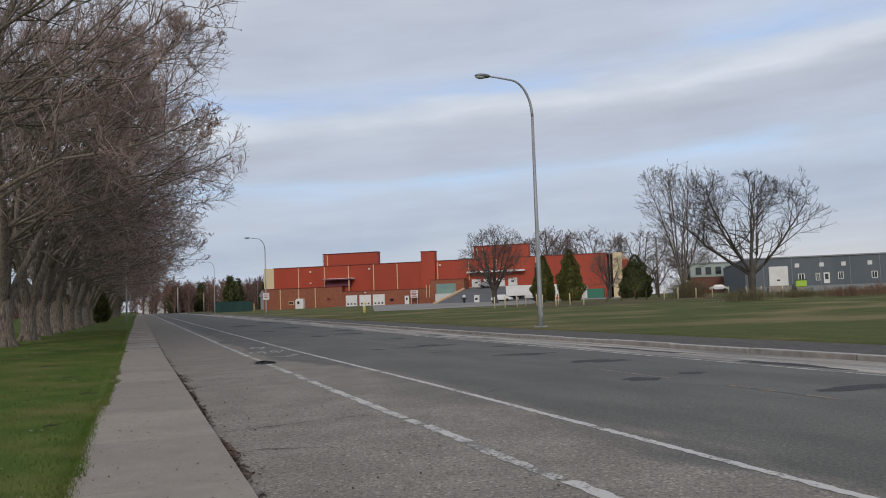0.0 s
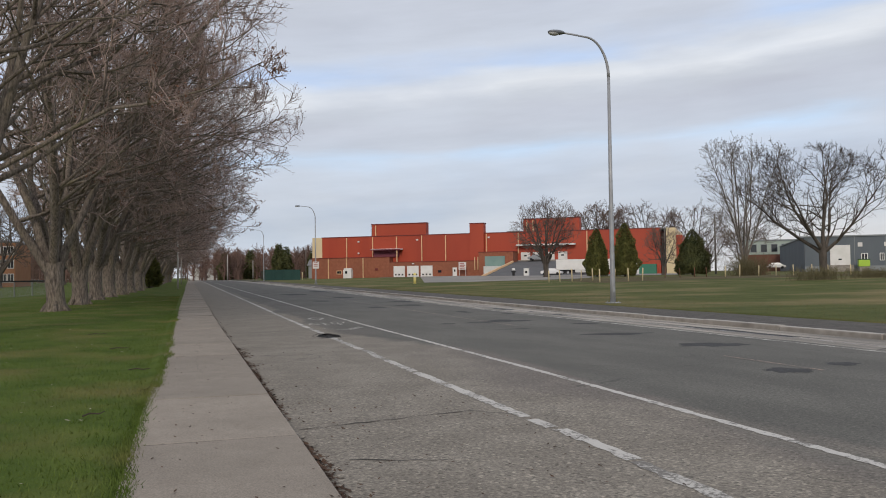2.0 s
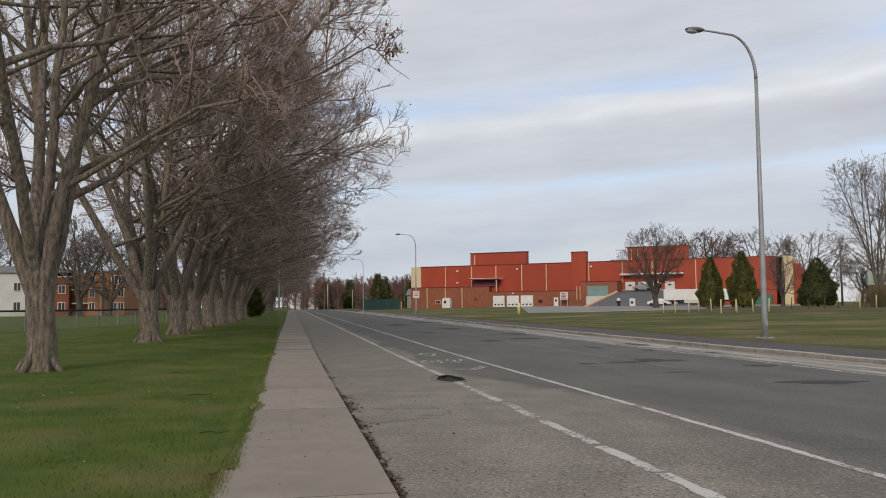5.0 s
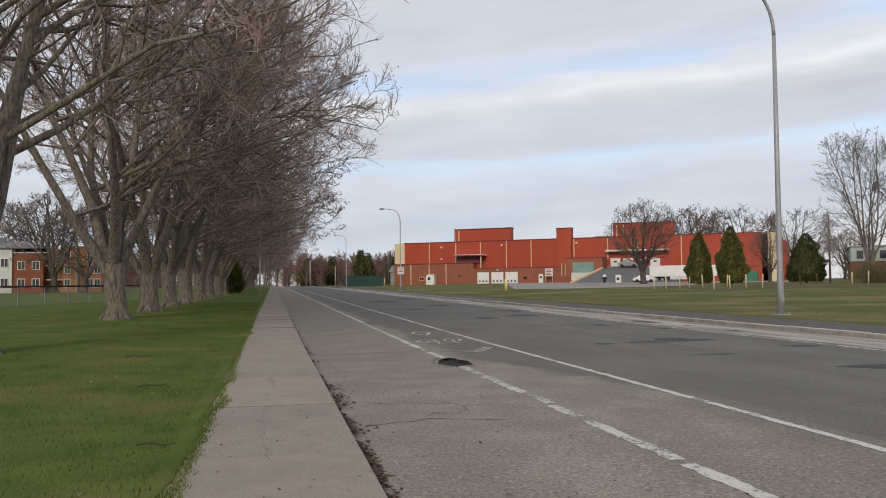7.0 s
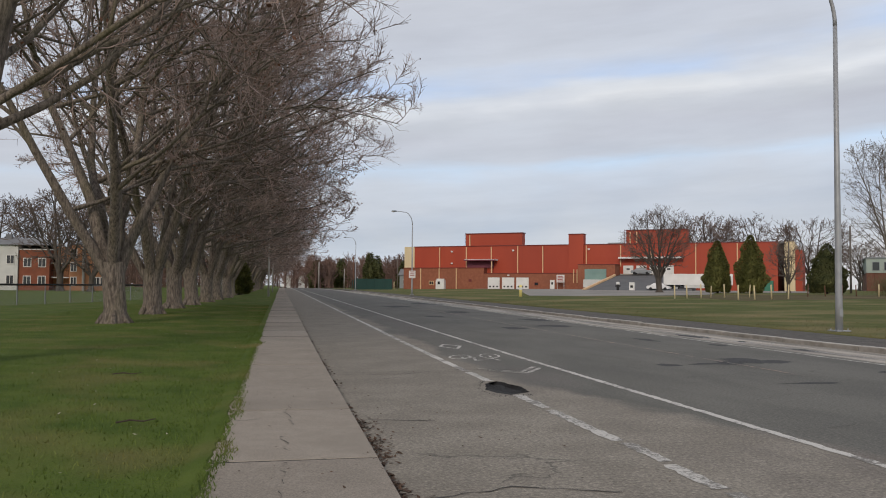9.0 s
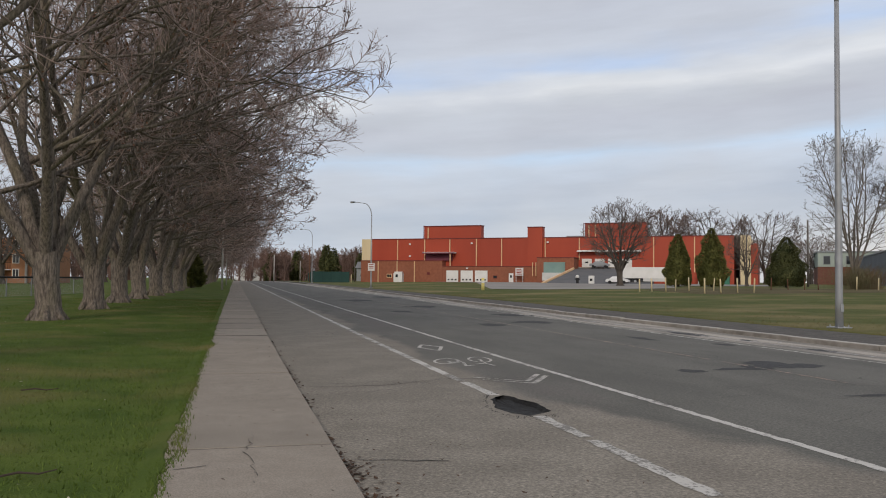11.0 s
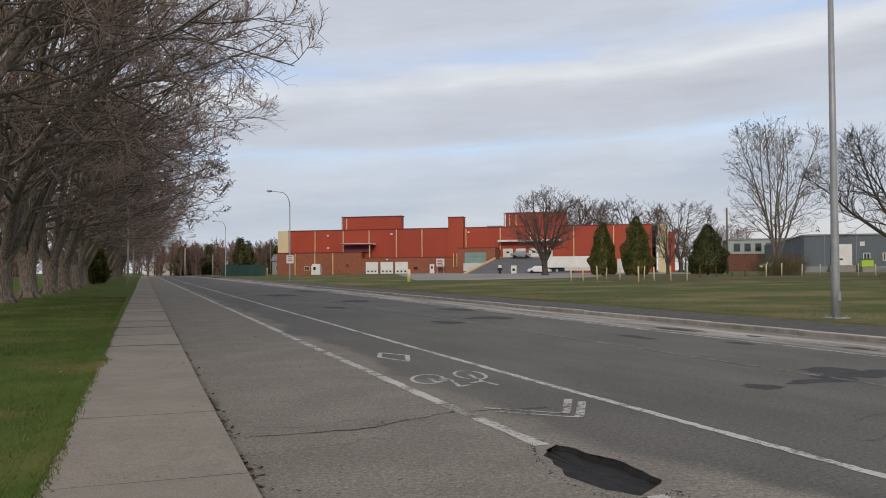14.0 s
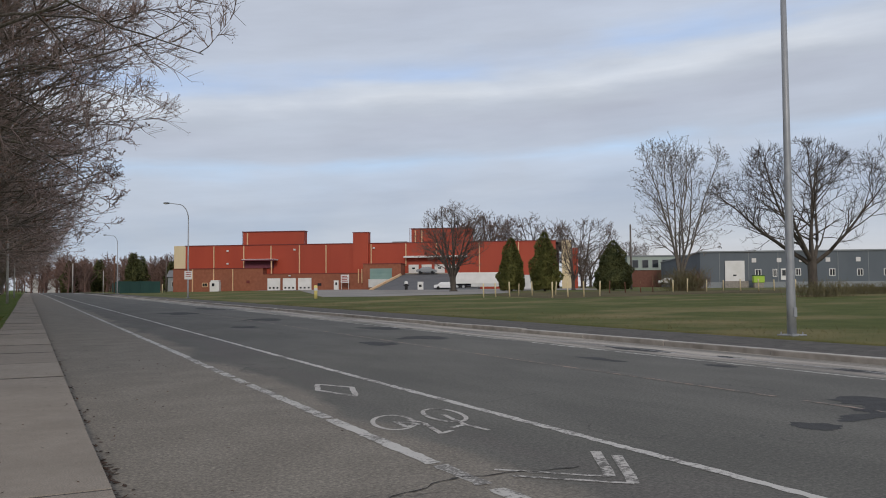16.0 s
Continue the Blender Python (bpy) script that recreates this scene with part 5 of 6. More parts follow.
tagged(part("yard_pavement", bm, M_lot), "pale worn asphalt yard and driveway before the factory", "pavement", kind="structure")


def local(u, o, z=None):
    p = FA + FU * u + FN * o
    return p.x, p.y, (ground_z(p.x, p.y) + 0.06 if z is None else z)


# entrance sign on legs
x, y, z = local(40.3, 4.5)
e = thing("yard_sign", pose(x, y, z, 0, 0, FROT), "white yard sign on two legs with unreadable print", "sign")
pl = part("sign_plate", bx(-0.95, 0.95, -0.04, 0.04, 1.5, 3.3, 0.01), M_sign, e)
for k in range(4):
    part("print_bar", bx(-0.7, 0.7 - 0.2 * (k % 2), -0.05, -0.042, 1.75 + 0.36 * k, 1.95 + 0.36 * k), M_sign_red, pl)
for s in (-0.8, 0.8):
    part("leg", tube([(s, 0.05, 0), (s, 0.05, 3.2)], 0.05, 8), M_sign, e)

# white trailer
x, y, z = local(73.5, 22)
trailer = thing("box_trailer", pose(x, y, z, 0, 0, FROT + 4), "long white box trailer parked in the yard", "trailer")
part("body", bx(-6.5, 6.5, -1.25, 1.25, 1.1, 3.3, 0.06), M_white, trailer)
part("chassis", bx(-6.2, 6.2, -0.5, 0.5, 0.85, 1.15), M_black, trailer)
part("skirt", bx(-2.5, 4.5, -1.22, -1.16, 0.5, 1.15), M_white_dirty, trailer)
for xx in (-5.2, -4.0):
    for yy in (-1.05, 1.05):
        w = part("wheel", tube([(xx, yy - 0.16, 0.52), (xx, yy + 0.16, 0.52)], 0.52, 18), M_black, trailer)
        part("rim", tube([(xx, yy - 0.18, 0.52), (xx, yy + 0.18, 0.52)], 0.26, 12), M_steel, w)


def car(x, y, z, rz, label, paint):
    e = thing("car", pose(x, y, z, 0, 0, rz), label, "car")
    bm = bmesh.new()
    prof = [(-2.2, 0.35), (-2.25, 0.75), (-2.05, 0.95), (-1.5, 1.0), (-0.9, 1.45), (0.75, 1.48), (1.45, 1.0), (2.1, 0.85), (2.25, 0.6), (2.2, 0.35)]
    L = [bm.verts.new((p, -0.86 + (0.14 if h > 1.2 else 0), h)) for p, h in prof]
    R = [bm.verts.new((p, 0.86 - (0.14 if h > 1.2 else 0), h)) for p, h in prof]
    bm.faces.new(L)
    bm.faces.new(R[::-1])
    for k in range(len(prof)):
        j = (k + 1) % len(prof)
        bm.faces.new((L[k], L[j], R[j], R[k]))
    bmesh.ops.recalc_face_normals(bm, faces=bm.faces)
    body = part("body", bm, paint, e)
    for s in (-1, 1):
        bm = bmesh.new()
        q = [bm.verts.new((p, s * (0.80 if h < 1.2 else 0.735), h)) for p, h in ((-1.4, 1.02), (-0.88, 1.38), (0.7, 1.40), (1.3, 1.02))]
        bm.faces.new(q)
        part("side_window", bm, M_glass, body)
    bm = bmesh.new()
    bm.faces.new([bm.verts.new(p) for p in ((1.40, -0.72, 1.05), (1.40, 0.72, 1.05), (0.80, 0.64, 1.47), (0.80, -0.64, 1.47))])
    part("windscreen", bm, M_glass, body)
    for xx in (-1.4, 1.4):
        for yy in (-0.8, 0.8):
            part("wheel", tube([(xx, yy - 0.1, 0.32), (xx, yy + 0.1, 0.32)], 0.32, 16), M_black, e)
    return e


x, y, z = local(66.2, 24)
car(x, y, z, FROT, "white car parked beside the trailer", M_car)
car(1.9, 300, 0.45, 95, "white car at the far end of the road", M_car)
x, y, z = local(58.6, 2.5, 4.4)
car(x, y, z, FROT, "pale grey car on the raised dock yard", mat("grey_car_paint", (0.25, 0.26, 0.27), 0.3))
# small box and bin in the yard
x, y, z = local(63.0, 34)
e = thing("utility_box", pose(x, y, z, 0, 0, FROT), "small white utility box in the yard", "box")
part("body", bx(-0.5, 0.5, -0.4, 0.4, 0, 1.5, 0.05), M_white, e)
part("vent", bx(-0.25, 0.25, -0.42, -0.4, 0.5, 0.95), M_black, e)
x, y, z = local(60.3, 34)
e = thing("hydrant", pose(x, y, z, 0, 0, FROT), "dark hydrant with a white cap in the yard", "hydrant")
part("barrel", tube([(0, 0, 0), (0, 0, 1.1)], 0.26, 12), M_black, e)
part("cap", tube([(0, 0, 1.1), (0, 0, 1.45), (0, 0, 1.6)], [0.34, 0.34, 0.15], 12), M_white, e)
part("nozzle", tube([(-0.5, 0, 0.8), (0.5, 0, 0.8)], 0.12, 8), M_black, e)

# ---- grey building ----
grey = thing("warehouse_building", pose(FA.x, FA.y, 0, 0, 0, FROT), "long low blue-grey warehouse with white doors", "building")


def gbox(name, u0, u1, o0, o1, z0, z1, material, parent=grey, label="", bevel=0.0):
    return fbox(name, u0, u1, o0, o1, z0, z1, material, parent, label, bevel)


gbox("wall", 118, 190, -80, 0, 0.6, 8.4, M_grey_siding)
gbox("roof_edge", 117.8, 190.2, -80, 0.25, 8.4, 8.68, M_grey_trim)
gbox("base_wall", 118, 190, 0, 0.15, 0.6, 2.0, M_grey_trim)
for u in range(122, 190, 6):
    gbox("seam", u - 0.05, u + 0.05, 0.0, 0.06, 2.0, 8.4, M_grey_trim)
gdo = gbox("roller_door", 123.1, 127.1, 0.15, 0.32, 2.2, 6.55, M_white)
for k in range(5):
    gbox("panel", 123.3, 126.9, 0.32, 0.37, 2.3 + 0.85 * k, 3.08 + 0.85 * k, M_white, gdo)
gbox("pane", 124.7, 125.4, 0.37, 0.4, 3.3, 3.6, M_glass, gdo)
gbox("loading_dock", 122.7, 127.5, 0.1, 2.0, 0.6, 2.2, M_kerb)
for u in (129.1, 134.2, 138.7, 144, 150, 156):
    gbox("wall_plate", u - 0.45, u + 0.45, 0.0, 0.1, 6.15, 7.05, M_sign, label="pale square vent cover")
for u, w, z0, z1 in ((129.9, 1.0, 3.2, 4.6), (133.3, 0.6, 3.2, 4.6), (138.0, 0.8, 3.4, 4.7), (144.8, 0.9, 3.3, 4.6), (150.3, 0.9, 3.3, 4.5), (155.6, 1.0, 3.3, 4.5), (161, 1.0, 3.3, 4.5)):
    wn = gbox("window", u - w / 2 - 0.15, u + w / 2 + 0.15, 0.0, 0.12, z0 - 0.12, z1 + 0.12, M_white)
    gbox("pane", u - w / 2, u - 0.06, 0.12, 0.15, z0, z1, M_glass, wn)
    gbox("pane", u + 0.06, u + w / 2, 0.12, 0.15, z0, z1, M_glass, wn)
gdr = gbox("door", 134.5, 135.7, 0.0, 0.14, 2.4, 4.8, M_white)
gbox("pane", 134.75, 135.45, 0.14, 0.17, 3.3, 4.5, M_glass, gdr)
x, y, z = local(129.3, 3.0)
e = thing("waste_bin", pose(x, y, z + 1.0, 0, 0, FROT), "lime green waste container with a dark lid", "container")
part("body", bx(-1.1, 1.1, -0.8, 0.8, 0, 1.35, 0.08), M_lime, e)
part("lid", bx(-1.15, 1.15, -0.85, 0.85, 1.35, 1.6, 0.06), mat("dark_green_lid", (0.05, 0.10, 0.03), 0.6), e)
part("stand", bx(-0.95, 0.95, -0.65, 0.65, -1.2, 0), M_kerb, e)
x, y, z = local(113, -16)
car(x, y, z + 0.7, FROT, "pale car parked beside the grey warehouse", M_car)

# brick workshop with pale green upper storey, behind
shop = thing("workshop_building", pose(FA.x, FA.y, 0, 0, 0, FROT), "brick workshop with a pale green upper storey", "building")
for u0, u1, o0, o1, z0, z1, mm, nm in ((108, 132, -110, -85, 0.5, 6.3, M_dull_brick, "brick_wall"), (108, 132, -110, -84.8, 6.3, 10.6, M_mint, "upper_wall"), (107.7, 132.3, -110.2, -84.5, 10.6, 11.0, M_grey_trim, "roof")):
    fbox(nm, u0, u1, o0, o1, z0, z1, mm, shop)
for k in range(7):
    wn = fbox("window", 109.5 + 3.1 * k, 111.5 + 3.1 * k, -84.8, -84.65, 7.0, 9.6, M_grey_trim, shop)
    fbox("pane", 109.65 + 3.1 * k, 111.35 + 3.1 * k, -84.65, -84.6, 7.15, 9.45, M_glass, wn)

# ---- left side: apartments, wire fence ----
apt = thing("apartment_building", pose(-37, 140, 0.35), "brick and white three-storey apartment block behind the lawn", "building")
part("wall", bx(-14, 0, 0, 14, 0, 6.6), M_white_dirty, apt, "white rendered wing")
bm = bmesh.new()
q = [bm.verts.new(p) for p in ((-14.4, -0.4, 6.6), (4.6, -0.4, 6.6), (4.6, 14, 6.6), (-14.4, 14, 6.6), (-14.4, 6.5, 7.9), (1.0, 6.5, 7.9))]
for f in ((0, 1, 5, 4), (1, 2, 5), (2, 3, 4, 5), (3, 0, 4), (0, 3, 2, 1)):
    bm.faces.new([q[i] for i in f])
roof = part("roof", bm, M_roof, apt)
part("chimney", bx(-3.2, -2.4, 5, 5.8, 7.2, 8.4), M_roof, roof)
part("wall", bx(0.02, 4.2, 0.3, 13, 0, 5.9), M_apt_brick, apt, "red brick wing")
part("wall", bx(4.2, 7.0, 2.5, 13, 0, 6.5), M_apt_tan, apt, "recessed tan brick bay")
part("wall", bx(7.0, 12.4, 0.0, 13, 0, 6.7), M_apt_tan, apt, "tan brick wing")
part("roof_edge", bx(6.9, 12.5, -0.1, 13, 6.7, 6.9), M_roof, apt)
part("roof_edge", bx(0.0, 4.3, 0.2, 13, 5.9, 6.05), M_sign, apt)


def apt_window(x, y, z, w=0.9, h=1.15):
    wn = part("window", bx(x - w / 2 - 0.1, x + w / 2 + 0.1, y - 0.08, y, z - 0.1, z + h + 0.1), M_sign, apt)
    part("pane", bx(x - w / 2, x - 0.04, y - 0.11, y - 0.08, z, z + h), M_glass, wn)
    part("pane", bx(x + 0.04, x + w / 2, y - 0.11, y - 0.08, z, z + h), M_glass, wn)


for x in (-11, -7, -3, -1):
    for z in (1.0, 3.9):
        apt_window(x, 0, z)
for x in (1.2, 3.2):
    for z in (0.9, 3.5):
        apt_window(x, 0.3, z)
for x in (7.6, 10.8, 11.8):
    for z in (0.8, 2.9, 4.9):
        apt_window(x, 0.0, z, 0.7)
for z in (2.0, 4.1):
    bal = part("balcony", bx(4.3, 6.9, 1.0, 2.5, z - 0.15, z), M_sign, apt)
    for k in range(9):
        part("baluster", bx(4.35 + 0.28 * k, 4.39 + 0.28 * k, 1.0, 1.05, z, z + 0.9), M_black, bal)
    part("rail", bx(4.3, 6.9, 1.0, 1.06, z + 0.9, z + 0.96), M_black, bal)
part("chimney_pipe", tube([(9.0, -0.3, 0), (9.0, -0.3, 7.2)], 0.18, 8), M_pale_pole, apt)
# bare trees before the apartments
for x, y, sc, rz in ((-29.5, 133, 1.7, 140), (-24.5, 128, 1.35, 30), (-38, 160, 1.9, 60), (-46, 158, 1.8, 200), (-22, 170, 1.9, 100), (-30, 172, 2.0, 10), (-55, 165, 2.0, 280), (-14, 185, 1.9, 45)):
    m = pose(x, y, 0.3, 0, 0, rz) @ Matrix.Diagonal((sc, sc, sc, 1))
    e = copy_thing(small, m)
    e.matrix_basis = m
    e["label"] = "bare tree standing by the apartments"
e = thing("chain_link_fence", pose(-9.7, 76, ground_z(-12, 66) - 0.03, 0, 0, 75.8), "grey chain-link fence with a black top rail across the lawn", "fence")
part("top_rail", tube([(-36, 0, 1.15), (0, 0, 1.15)], 0.055, 8), M_black, e, "black padded top rail")
for k in range(13):
    part("post", tube([(-2.9 * k, 0.02, -0.1), (-2.9 * k, 0.02, 1.15)], 0.035, 8), M_wire, e)
vs, fs = [], []
for k in range(-14, 440):
    for sgn in (-1, 1):
        x0 = -0.085 * k
        x1 = x0 + sgn * 1.07
        if not (-36 < x0 < 0 and -36 < x1 < 0):
            continue
        i = len(vs)
        vs += [(x0 - 0.0022, 0, 0.03), (x0 + 0.0022, 0, 0.03), (x1 + 0.0022, 0, 1.12), (x1 - 0.0022, 0, 1.12), (x0, 0.004, 0.03), (x1, 0.004, 1.12)]
        fs += [(i, i + 1, i + 2, i + 3), (i + 1, i + 4, i + 5, i + 2), (i + 4, i, i + 3, i + 5)]
raw("mesh_wire", vs, fs, M_wire, e)["kind"] = "stuff"

# green screened fence and little building near the road's end
e = thing("screened_fence", pose(18.4, 205, 0.45, 0, 0, -4), "dark green fabric-screened fence beside the road", "fence")
for k in range(5):
    part("post", tube([(2.0 * k, 0, 0), (2.0 * k, 0, 2.75)], 0.06, 8), M_green_screen, e)
    if k < 4:
        part("screen_panel", bx(2.0 * k + 0.05, 2.0 * k + 1.95, -0.02, 0.02, 0.05, 2.6 - 0.04 * (k % 2)), M_green_screen, e)
e = thing("screened_fence", pose(18.4, 205.1, 0.45, 0, 0, 86), "dark green fabric-screened fence beside the road", "fence")
for k in range(30):
    part("post", tube([(2.5 * k, 0, 0), (2.5 * k, 0, 2.75)], 0.06, 8), M_green_screen, e)
    part("screen_panel", bx(2.5 * k + 0.05, 2.5 * k + 2.45, -0.02, 0.02, 0.05, 2.6), M_green_screen, e)
e = thing("shed", pose(7.5, 330, 0.45), "small white flat-roofed building at the road's end", "building")
part("wall", bx(-5.0, 4.0, 0, 6, 0, 4.6), M_white_dirty, e)
part("roof", bx(-5.2, 4.2, -0.2, 6.2, 4.6, 4.9), M_roof, e)
e = thing("house", pose(40.5, 262, 0.5, 0, 0, -20), "grey house behind the yard fence posts", "house")
part("wall", bx(-4, 4, 0, 7, 0, 4.2), M_grey_trim, e)
bm = bmesh.new()
q = [bm.verts.new(p) for p in ((-4.4, -0.4, 4.2), (4.4, -0.4, 4.2), (4.4, 7.4, 4.2), (-4.4, 7.4, 4.2), (-4.4, 3.5, 6.2), (4.4, 3.5, 6.2))]
for f in ((0, 1, 5, 4), (1, 2, 5), (2, 3, 4, 5), (3, 0, 4), (0, 3, 2, 1)):
    bm.faces.new([q[i] for i in f])
part("roof", bm, M_roof, e)
for x in (-2.4, 0, 2.4):
    wn = part("window", bx(x - 0.5, x + 0.5, -0.08, 0, 1.4, 3.0), M_sign, e)
    part("pane", bx(x - 0.4, x + 0.4, -0.12, -0.08, 1.5, 2.9), M_glass, wn)
for k in range(7):
    x, y, z = local(-5.5 + 0.95 * k, 14 - 0.4 * k)
    post(x, y, 1.9, M_post, "tall cream post by the factory's corner", 0, 0.11)

# ---- dry brown strip behind the posts ----
vs, fs = [], []
NX, NY = 56, 12
for i in range(NX + 1):
    x = 37 + 78 * i / NX
    ya = 72.5 + 3.5 * noise.noise((x * 0.16, 1.3, 0)) - 0.03 * (x - 37)
    yb = 94 + 2.5 * noise.noise((x * 0.2, 5.3, 0)) + 0.12 * (x - 37)
    if x < 42:
        yb = ya + (yb - ya) * max(0.1, (x - 37) / 5)
    for j in range(NY + 1):
        y = ya + (yb - ya) * j / NY
        vs.append((x, y, ground_z(x, y) + (0.045 if 0 < j < NY and 0 < i < NX else -0.03)))
        if i and j:
            a = (i - 1) * (NY + 1) + j - 1
            fs.append((a, a + NY + 1, a + NY + 2, a + 1))
tagged(raw("dry_grass", vs, fs, M_dry_field, smooth=True), "brown dry grass and bare earth around the yard's posts", "ground", kind="structure")

# ---- ground litter ----
r = random.Random(77)
vs, fs = [], []


def leaf(x, y, z, s):
    a = r.uniform(0, 6.28)
    c, q = math.cos(a) * s, math.sin(a) * s
    k = len(vs)
    up = s * r.uniform(0.1, 0.7)
    vs.extend(((x - c, y - q, z + 0.004), (x + q * 0.5, y - c * 0.5, z + 0.004 + up * 0.5), (x + c, y + q, z + 0.004 + up), (x - q * 0.5, y + c * 0.5, z + 0.006)))
    fs.extend(((k, k + 1, k + 2), (k, k + 2, k + 3)))


y = -4.0
while y < 46:
    clump = 0.5 + 0.5 * noise.noise((y * 0.9, 2.2, 0))
    n = int(190 * max(0.0, clump - 0.36) * (1.6 if y < 17.5 else 0.3))
    for _ in range(n):
        yy = y + r.uniform(0, 0.3)
        leaf(SW_R + 0.012 + abs(r.gauss(0, 0.05)), yy, on_road(SW_R + 0.1, yy, 0.0)[2], r.uniform(0.014, 0.04))
    y += 0.3
for cy in (15.4, 17.1, 17.7, 18.6):
    for _ in range(90):
        leaf(SW_R + 0.02 + abs(r.gauss(0, 0.1)), r.gauss(cy, 0.16), on_road(SW_R + 0.1, cy, 0.002)[2], r.uniform(0.014, 0.035))
for _ in range(800):
    leaf(r.uniform(0.8, 3.0) if r.random() < 0.7 else 0.8 + abs(r.gauss(0, 0.5)), r.uniform(2, 13) if r.random() < 0.6 else r.uniform(13, 40), 0.0, r.uniform(0.008, 0.026))
for _ in range(420):
    leaf(r.uniform(SW_L, SW_R), r.uniform(3, 17) if r.random() < 0.6 else r.uniform(17, 40), SW_Z, r.uniform(0.006, 0.02))
tagged(raw("leaf_litter", vs, fs, M_litter), "dark dead leaves gathered along the kerb", "leaf litter", kind="stuff")
vs, fs = [], []
for _ in range(320):
    x, y = -0.8 - abs(r.gauss(0, 4)), r.uniform(4, 60)
    leaf(x, y, ground_z(x, y) + 0.02, r.uniform(0.012, 0.03))
tagged(raw("leaf_litter", vs, fs, M_pale_litter), "pale dry leaves scattered on the lawn", "leaf litter", kind="stuff")
for x, y, ln, a in ((-0.95, 14.6, 0.32, -20), (-1.5, 18.3, 0.35, 8), (-1.1, 10.4, 0.22, 30), (-2.3, 22.5, 0.4, -10)):
    p = [Vector((0, 0, 0)), Vector((ln * 0.35, 0.02, 0.015)), Vector((ln * 0.7, -0.015, 0.005)), Vector((ln, 0.01, 0.02))]
    e = part("stick", tube(p, [0.008, 0.009, 0.007, 0.004], 6), M_stick)
    e.matrix_world = pose(x, y, ground_z(x, y) + 0.035, 0, 0, a)
    tagged(e, "thin dark fallen stick lying on the lawn", "stick")

# ---- grass ----
rg = np.random.default_rng(4)


def blades(name, n, xa, xb, ya, yb, h, w, material, label, skew=1.0, edge=None):
    t = rg.random(n) ** skew
    ys = ya + (yb - ya) * t
    xs = xb - (xb - xa) * rg.random(n) ** 1.5 if edge is None else edge + rg.normal(0, 0.04, n) + np.array([0.11 * max(0.0, noise.noise((b * 1.1, 4.4, 0))) for b in ys])
    keep = [noise.noise((a * 0.8, b * 0.8, 0)) > -0.75 for a, b in zip(xs, ys)]
    xs, ys = xs[keep], ys[keep]
    m = len(xs)
    zs = np.array([ground_z(a, b) if a < SW_L or a > WALK_BACK else SW_Z - 0.004 for a, b in zip(xs, ys)])
    a = rg.random(m) * 6.283
    hh = h * (0.5 + rg.random(m))
    lean = rg.normal(0, 0.5, (m, 2)) * hh[:, None]
    ww = w * (0.6 + 0.8 * rg.random(m)) * (1 + ys / 30)
    V = np.zeros((m, 3, 3))
    V[:, 0] = np.stack([xs - np.cos(a) * ww, ys - np.sin(a) * ww, zs - 0.005], 1)
    V[:, 1] = np.stack([xs + np.cos(a) * ww, ys + np.sin(a) * ww, zs - 0.005], 1)
    V[:, 2] = np.stack([xs + lean[:, 0], ys + lean[:, 1], zs + hh], 1)
    F = np.arange(3 * m).reshape(m, 3)
    ob = raw(name, V.reshape(-1, 3).tolist(), F.tolist(), material)
    return tagged(ob, label, "grass", kind="stuff")


blades("grass", 130000, -9.0, SW_L, 2.0, 62, 0.028, 0.0035, M_blade, "short green lawn grass beside the pavement", 1.7)
r = random.Random(12)
vs, fs = [], []
for k in range(640):
    y = 12.4 + 0.13 * k
    inner = SW_L + (TURF - SW_L) * step(12.4, 14.5, y) + r.uniform(-0.02, 0.02) + 0.03 * noise.noise((y * 0.7, 1.7, 0))
    z = rise(y) + SW_Z
    vs += [(SW_L - 0.20 + bend(y), y, ground_z(SW_L - 0.20, y) - 0.02), (SW_L - 0.05 + bend(y), y, z + 0.004), (inner - 0.02 + bend(y), y, z + 0.014), (inner + bend(y), y, z - 0.01)]
    if k:
        i = 4 * k
        fs += [(i - 4 + c, i - 3 + c, i + 1 + c, i + c) for c in range(3)]
raw("turf_edge", vs, fs, M_lawn, ground)
blades("grass", 8000, -1, SW_L, 2.0, 13, 0.03, 0.0035, M_blade, "ragged grass creeping over the pavement's edge", 1.4, edge=SW_L - 0.01)
blades("grass", 15000, -1, SW_L, 12.5, 60, 0.03, 0.0035, M_blade, "ragged turf grown over the pavement's edge", 1.4, edge=TURF - 0.02)
blades("grass", 9000, 22, WALK_BACK + 0.05, 8, 80, 0.04, 0.004, M_dry_blade, "dry rough grass on the far verge", 1.0)

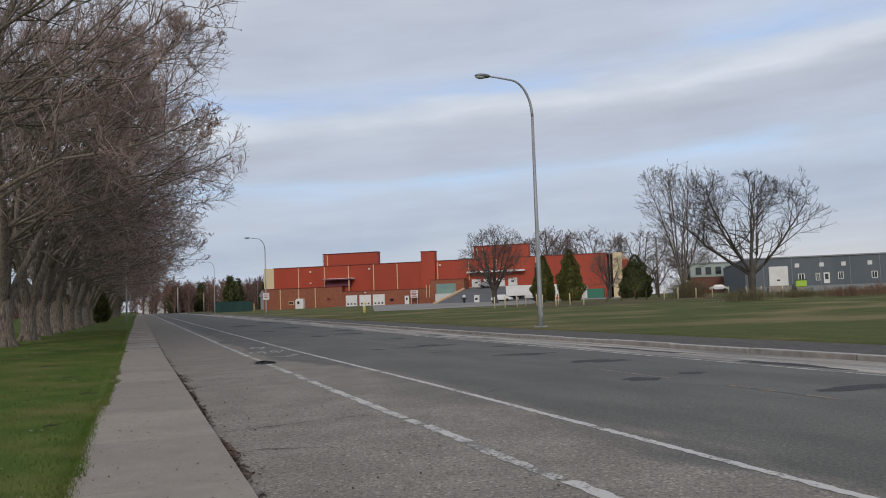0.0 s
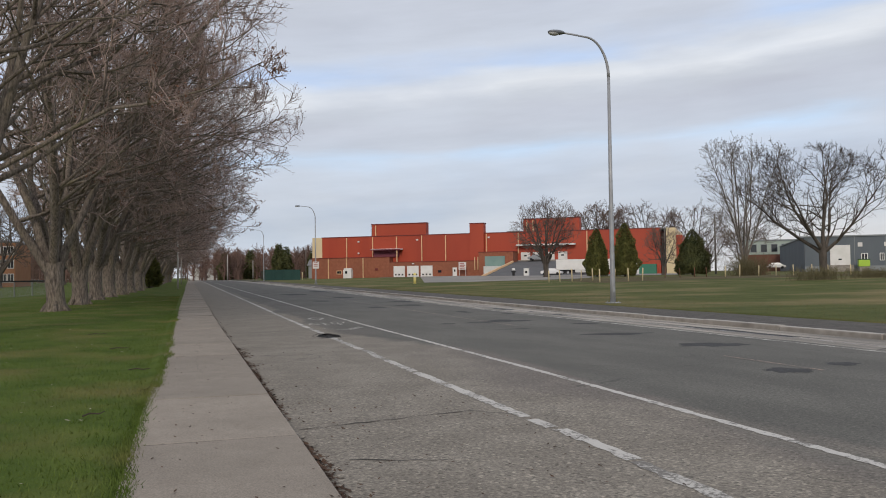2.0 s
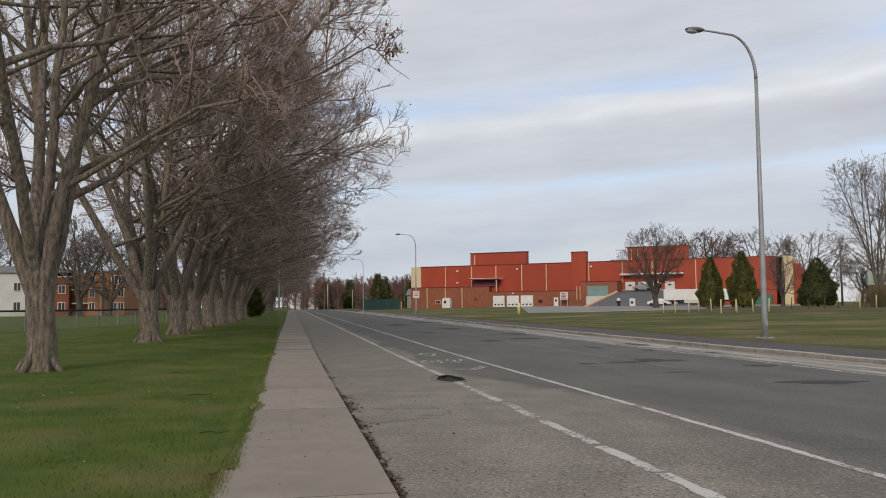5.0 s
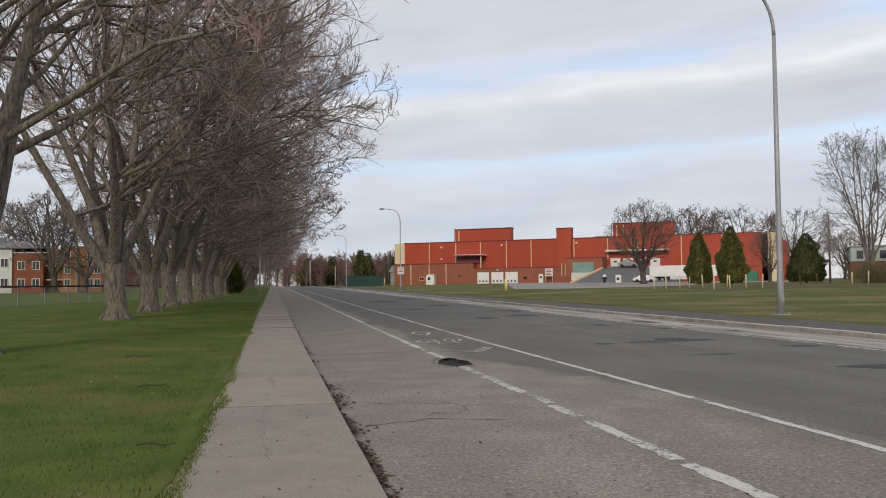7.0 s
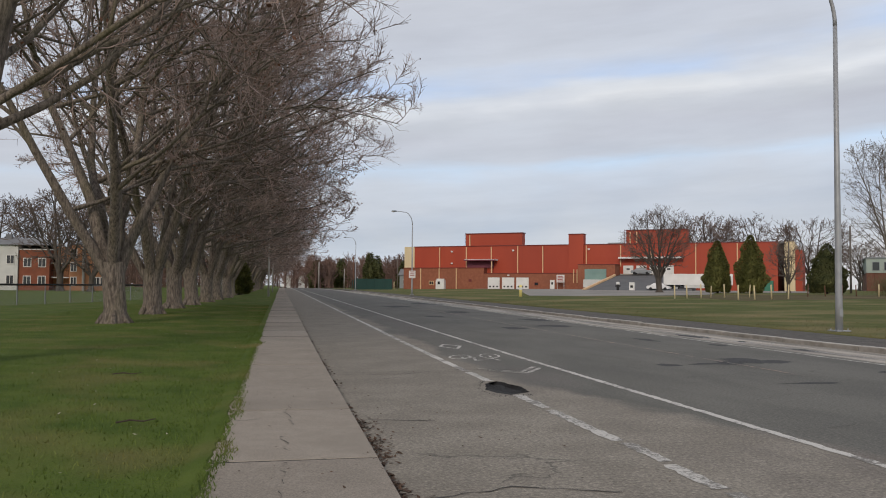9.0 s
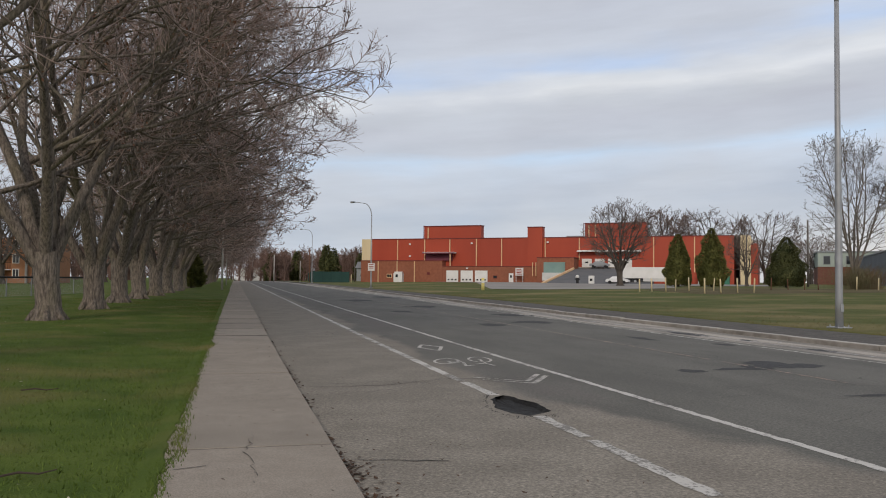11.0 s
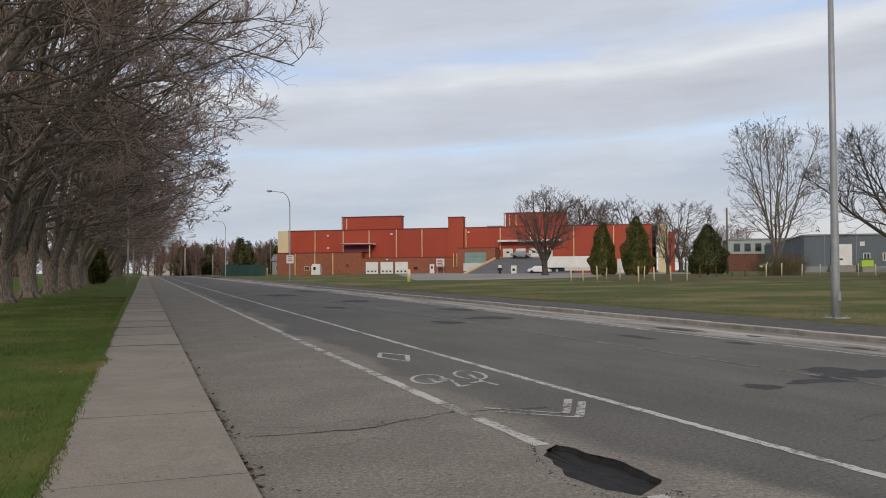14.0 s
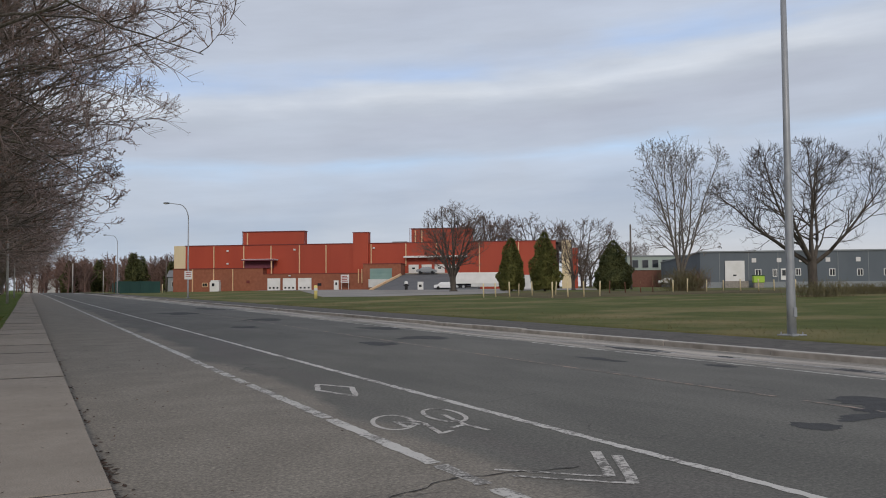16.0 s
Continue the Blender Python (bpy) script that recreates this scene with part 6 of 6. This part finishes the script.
# ---- pavement slabs and kerb stones ----
pavement = thing("pavement", pose(0, 0, 0), "pale concrete pavement of large slabs with a few cracks", "pavement", kind="structure")
JOINT = 2.56
bm = bx(SW_L, SW_R, 0.012, JOINT - 0.012, -0.14, 0.0, 0.005)
slab_mesh = None
k0 = 6.3 - 7 * JOINT
for k in range(64):
    y = k0 + JOINT * k
    if slab_mesh is None:
        ob = part("slab", bm, M_pavement, pavement)
        slab_mesh = ob.data
    else:
        ob = new("slab", slab_mesh)
        ob.parent = pavement
    ob.matrix_basis = pose(bend(y), y, SW_Z + rise(y) + 0.003 * math.sin(k * 2.3), 0.03 * math.sin(k), 0.1 * math.sin(k * 1.7), -math.degrees(math.atan(0.0045)) if y > 25 else 0)
bm = bmesh.new()
for k in range(64):
    y = k0 + JOINT * k
    box(bm, SW_L + 0.01 + bend(y), SW_R - 0.01 + bend(y), y - 0.03, y + 0.03, -0.12, SW_Z + rise(y) - 0.004)
part("joint_fill", bm, M_crack, pavement)
strip("far_slab", SW_L, SW_R, k0 + JOINT * 64, 330, M_pavement, pavement, lift=SW_Z)
crack(((0.13, 19.6), (0.05, 18.9), (0.10, 18.2), (0.0, 17.5), (0.05, 16.9)), 0.009, 3, pavement, SW_Z + 0.008)
crack(((0.02, 16.6), (-0.04, 15.4), (0.05, 13.7)), 0.007, 4, pavement, SW_Z + 0.008)
crack(((-0.45, 18.4), (-0.2, 18.5)), 0.006, 5, pavement, SW_Z + 0.008)

kerb = thing("kerb", pose(0, 0, 0), "pale concrete kerb along the far side of the road", "kerb", kind="structure")
kmesh = None
for k in range(60):
    y = -12 + 3.0 * k
    if kmesh is None:
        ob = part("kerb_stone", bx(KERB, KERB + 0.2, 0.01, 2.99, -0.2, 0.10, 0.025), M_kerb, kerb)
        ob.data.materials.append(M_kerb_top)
        # upward faces take the paler tone, painting in the light on the kerb's top
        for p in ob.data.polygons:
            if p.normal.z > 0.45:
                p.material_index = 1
        kmesh = ob.data
    else:
        ob = new("kerb_stone", kmesh)
        ob.parent = kerb
    ob.matrix_basis = pose(bend(y) + 0.012 * math.sin(k * 1.9), y, rise(y) + 0.008 * math.sin(k * 2.7))
for y0, y1 in ((-40, 30), (30, 90), (90, 170), (170, 330)):
    strip("walkway_strip", KERB + 0.2, WALK_BACK + 0.05, y0, y1, M_walkway, kerb, lift=0.09, seed=9, ragged=0.06)
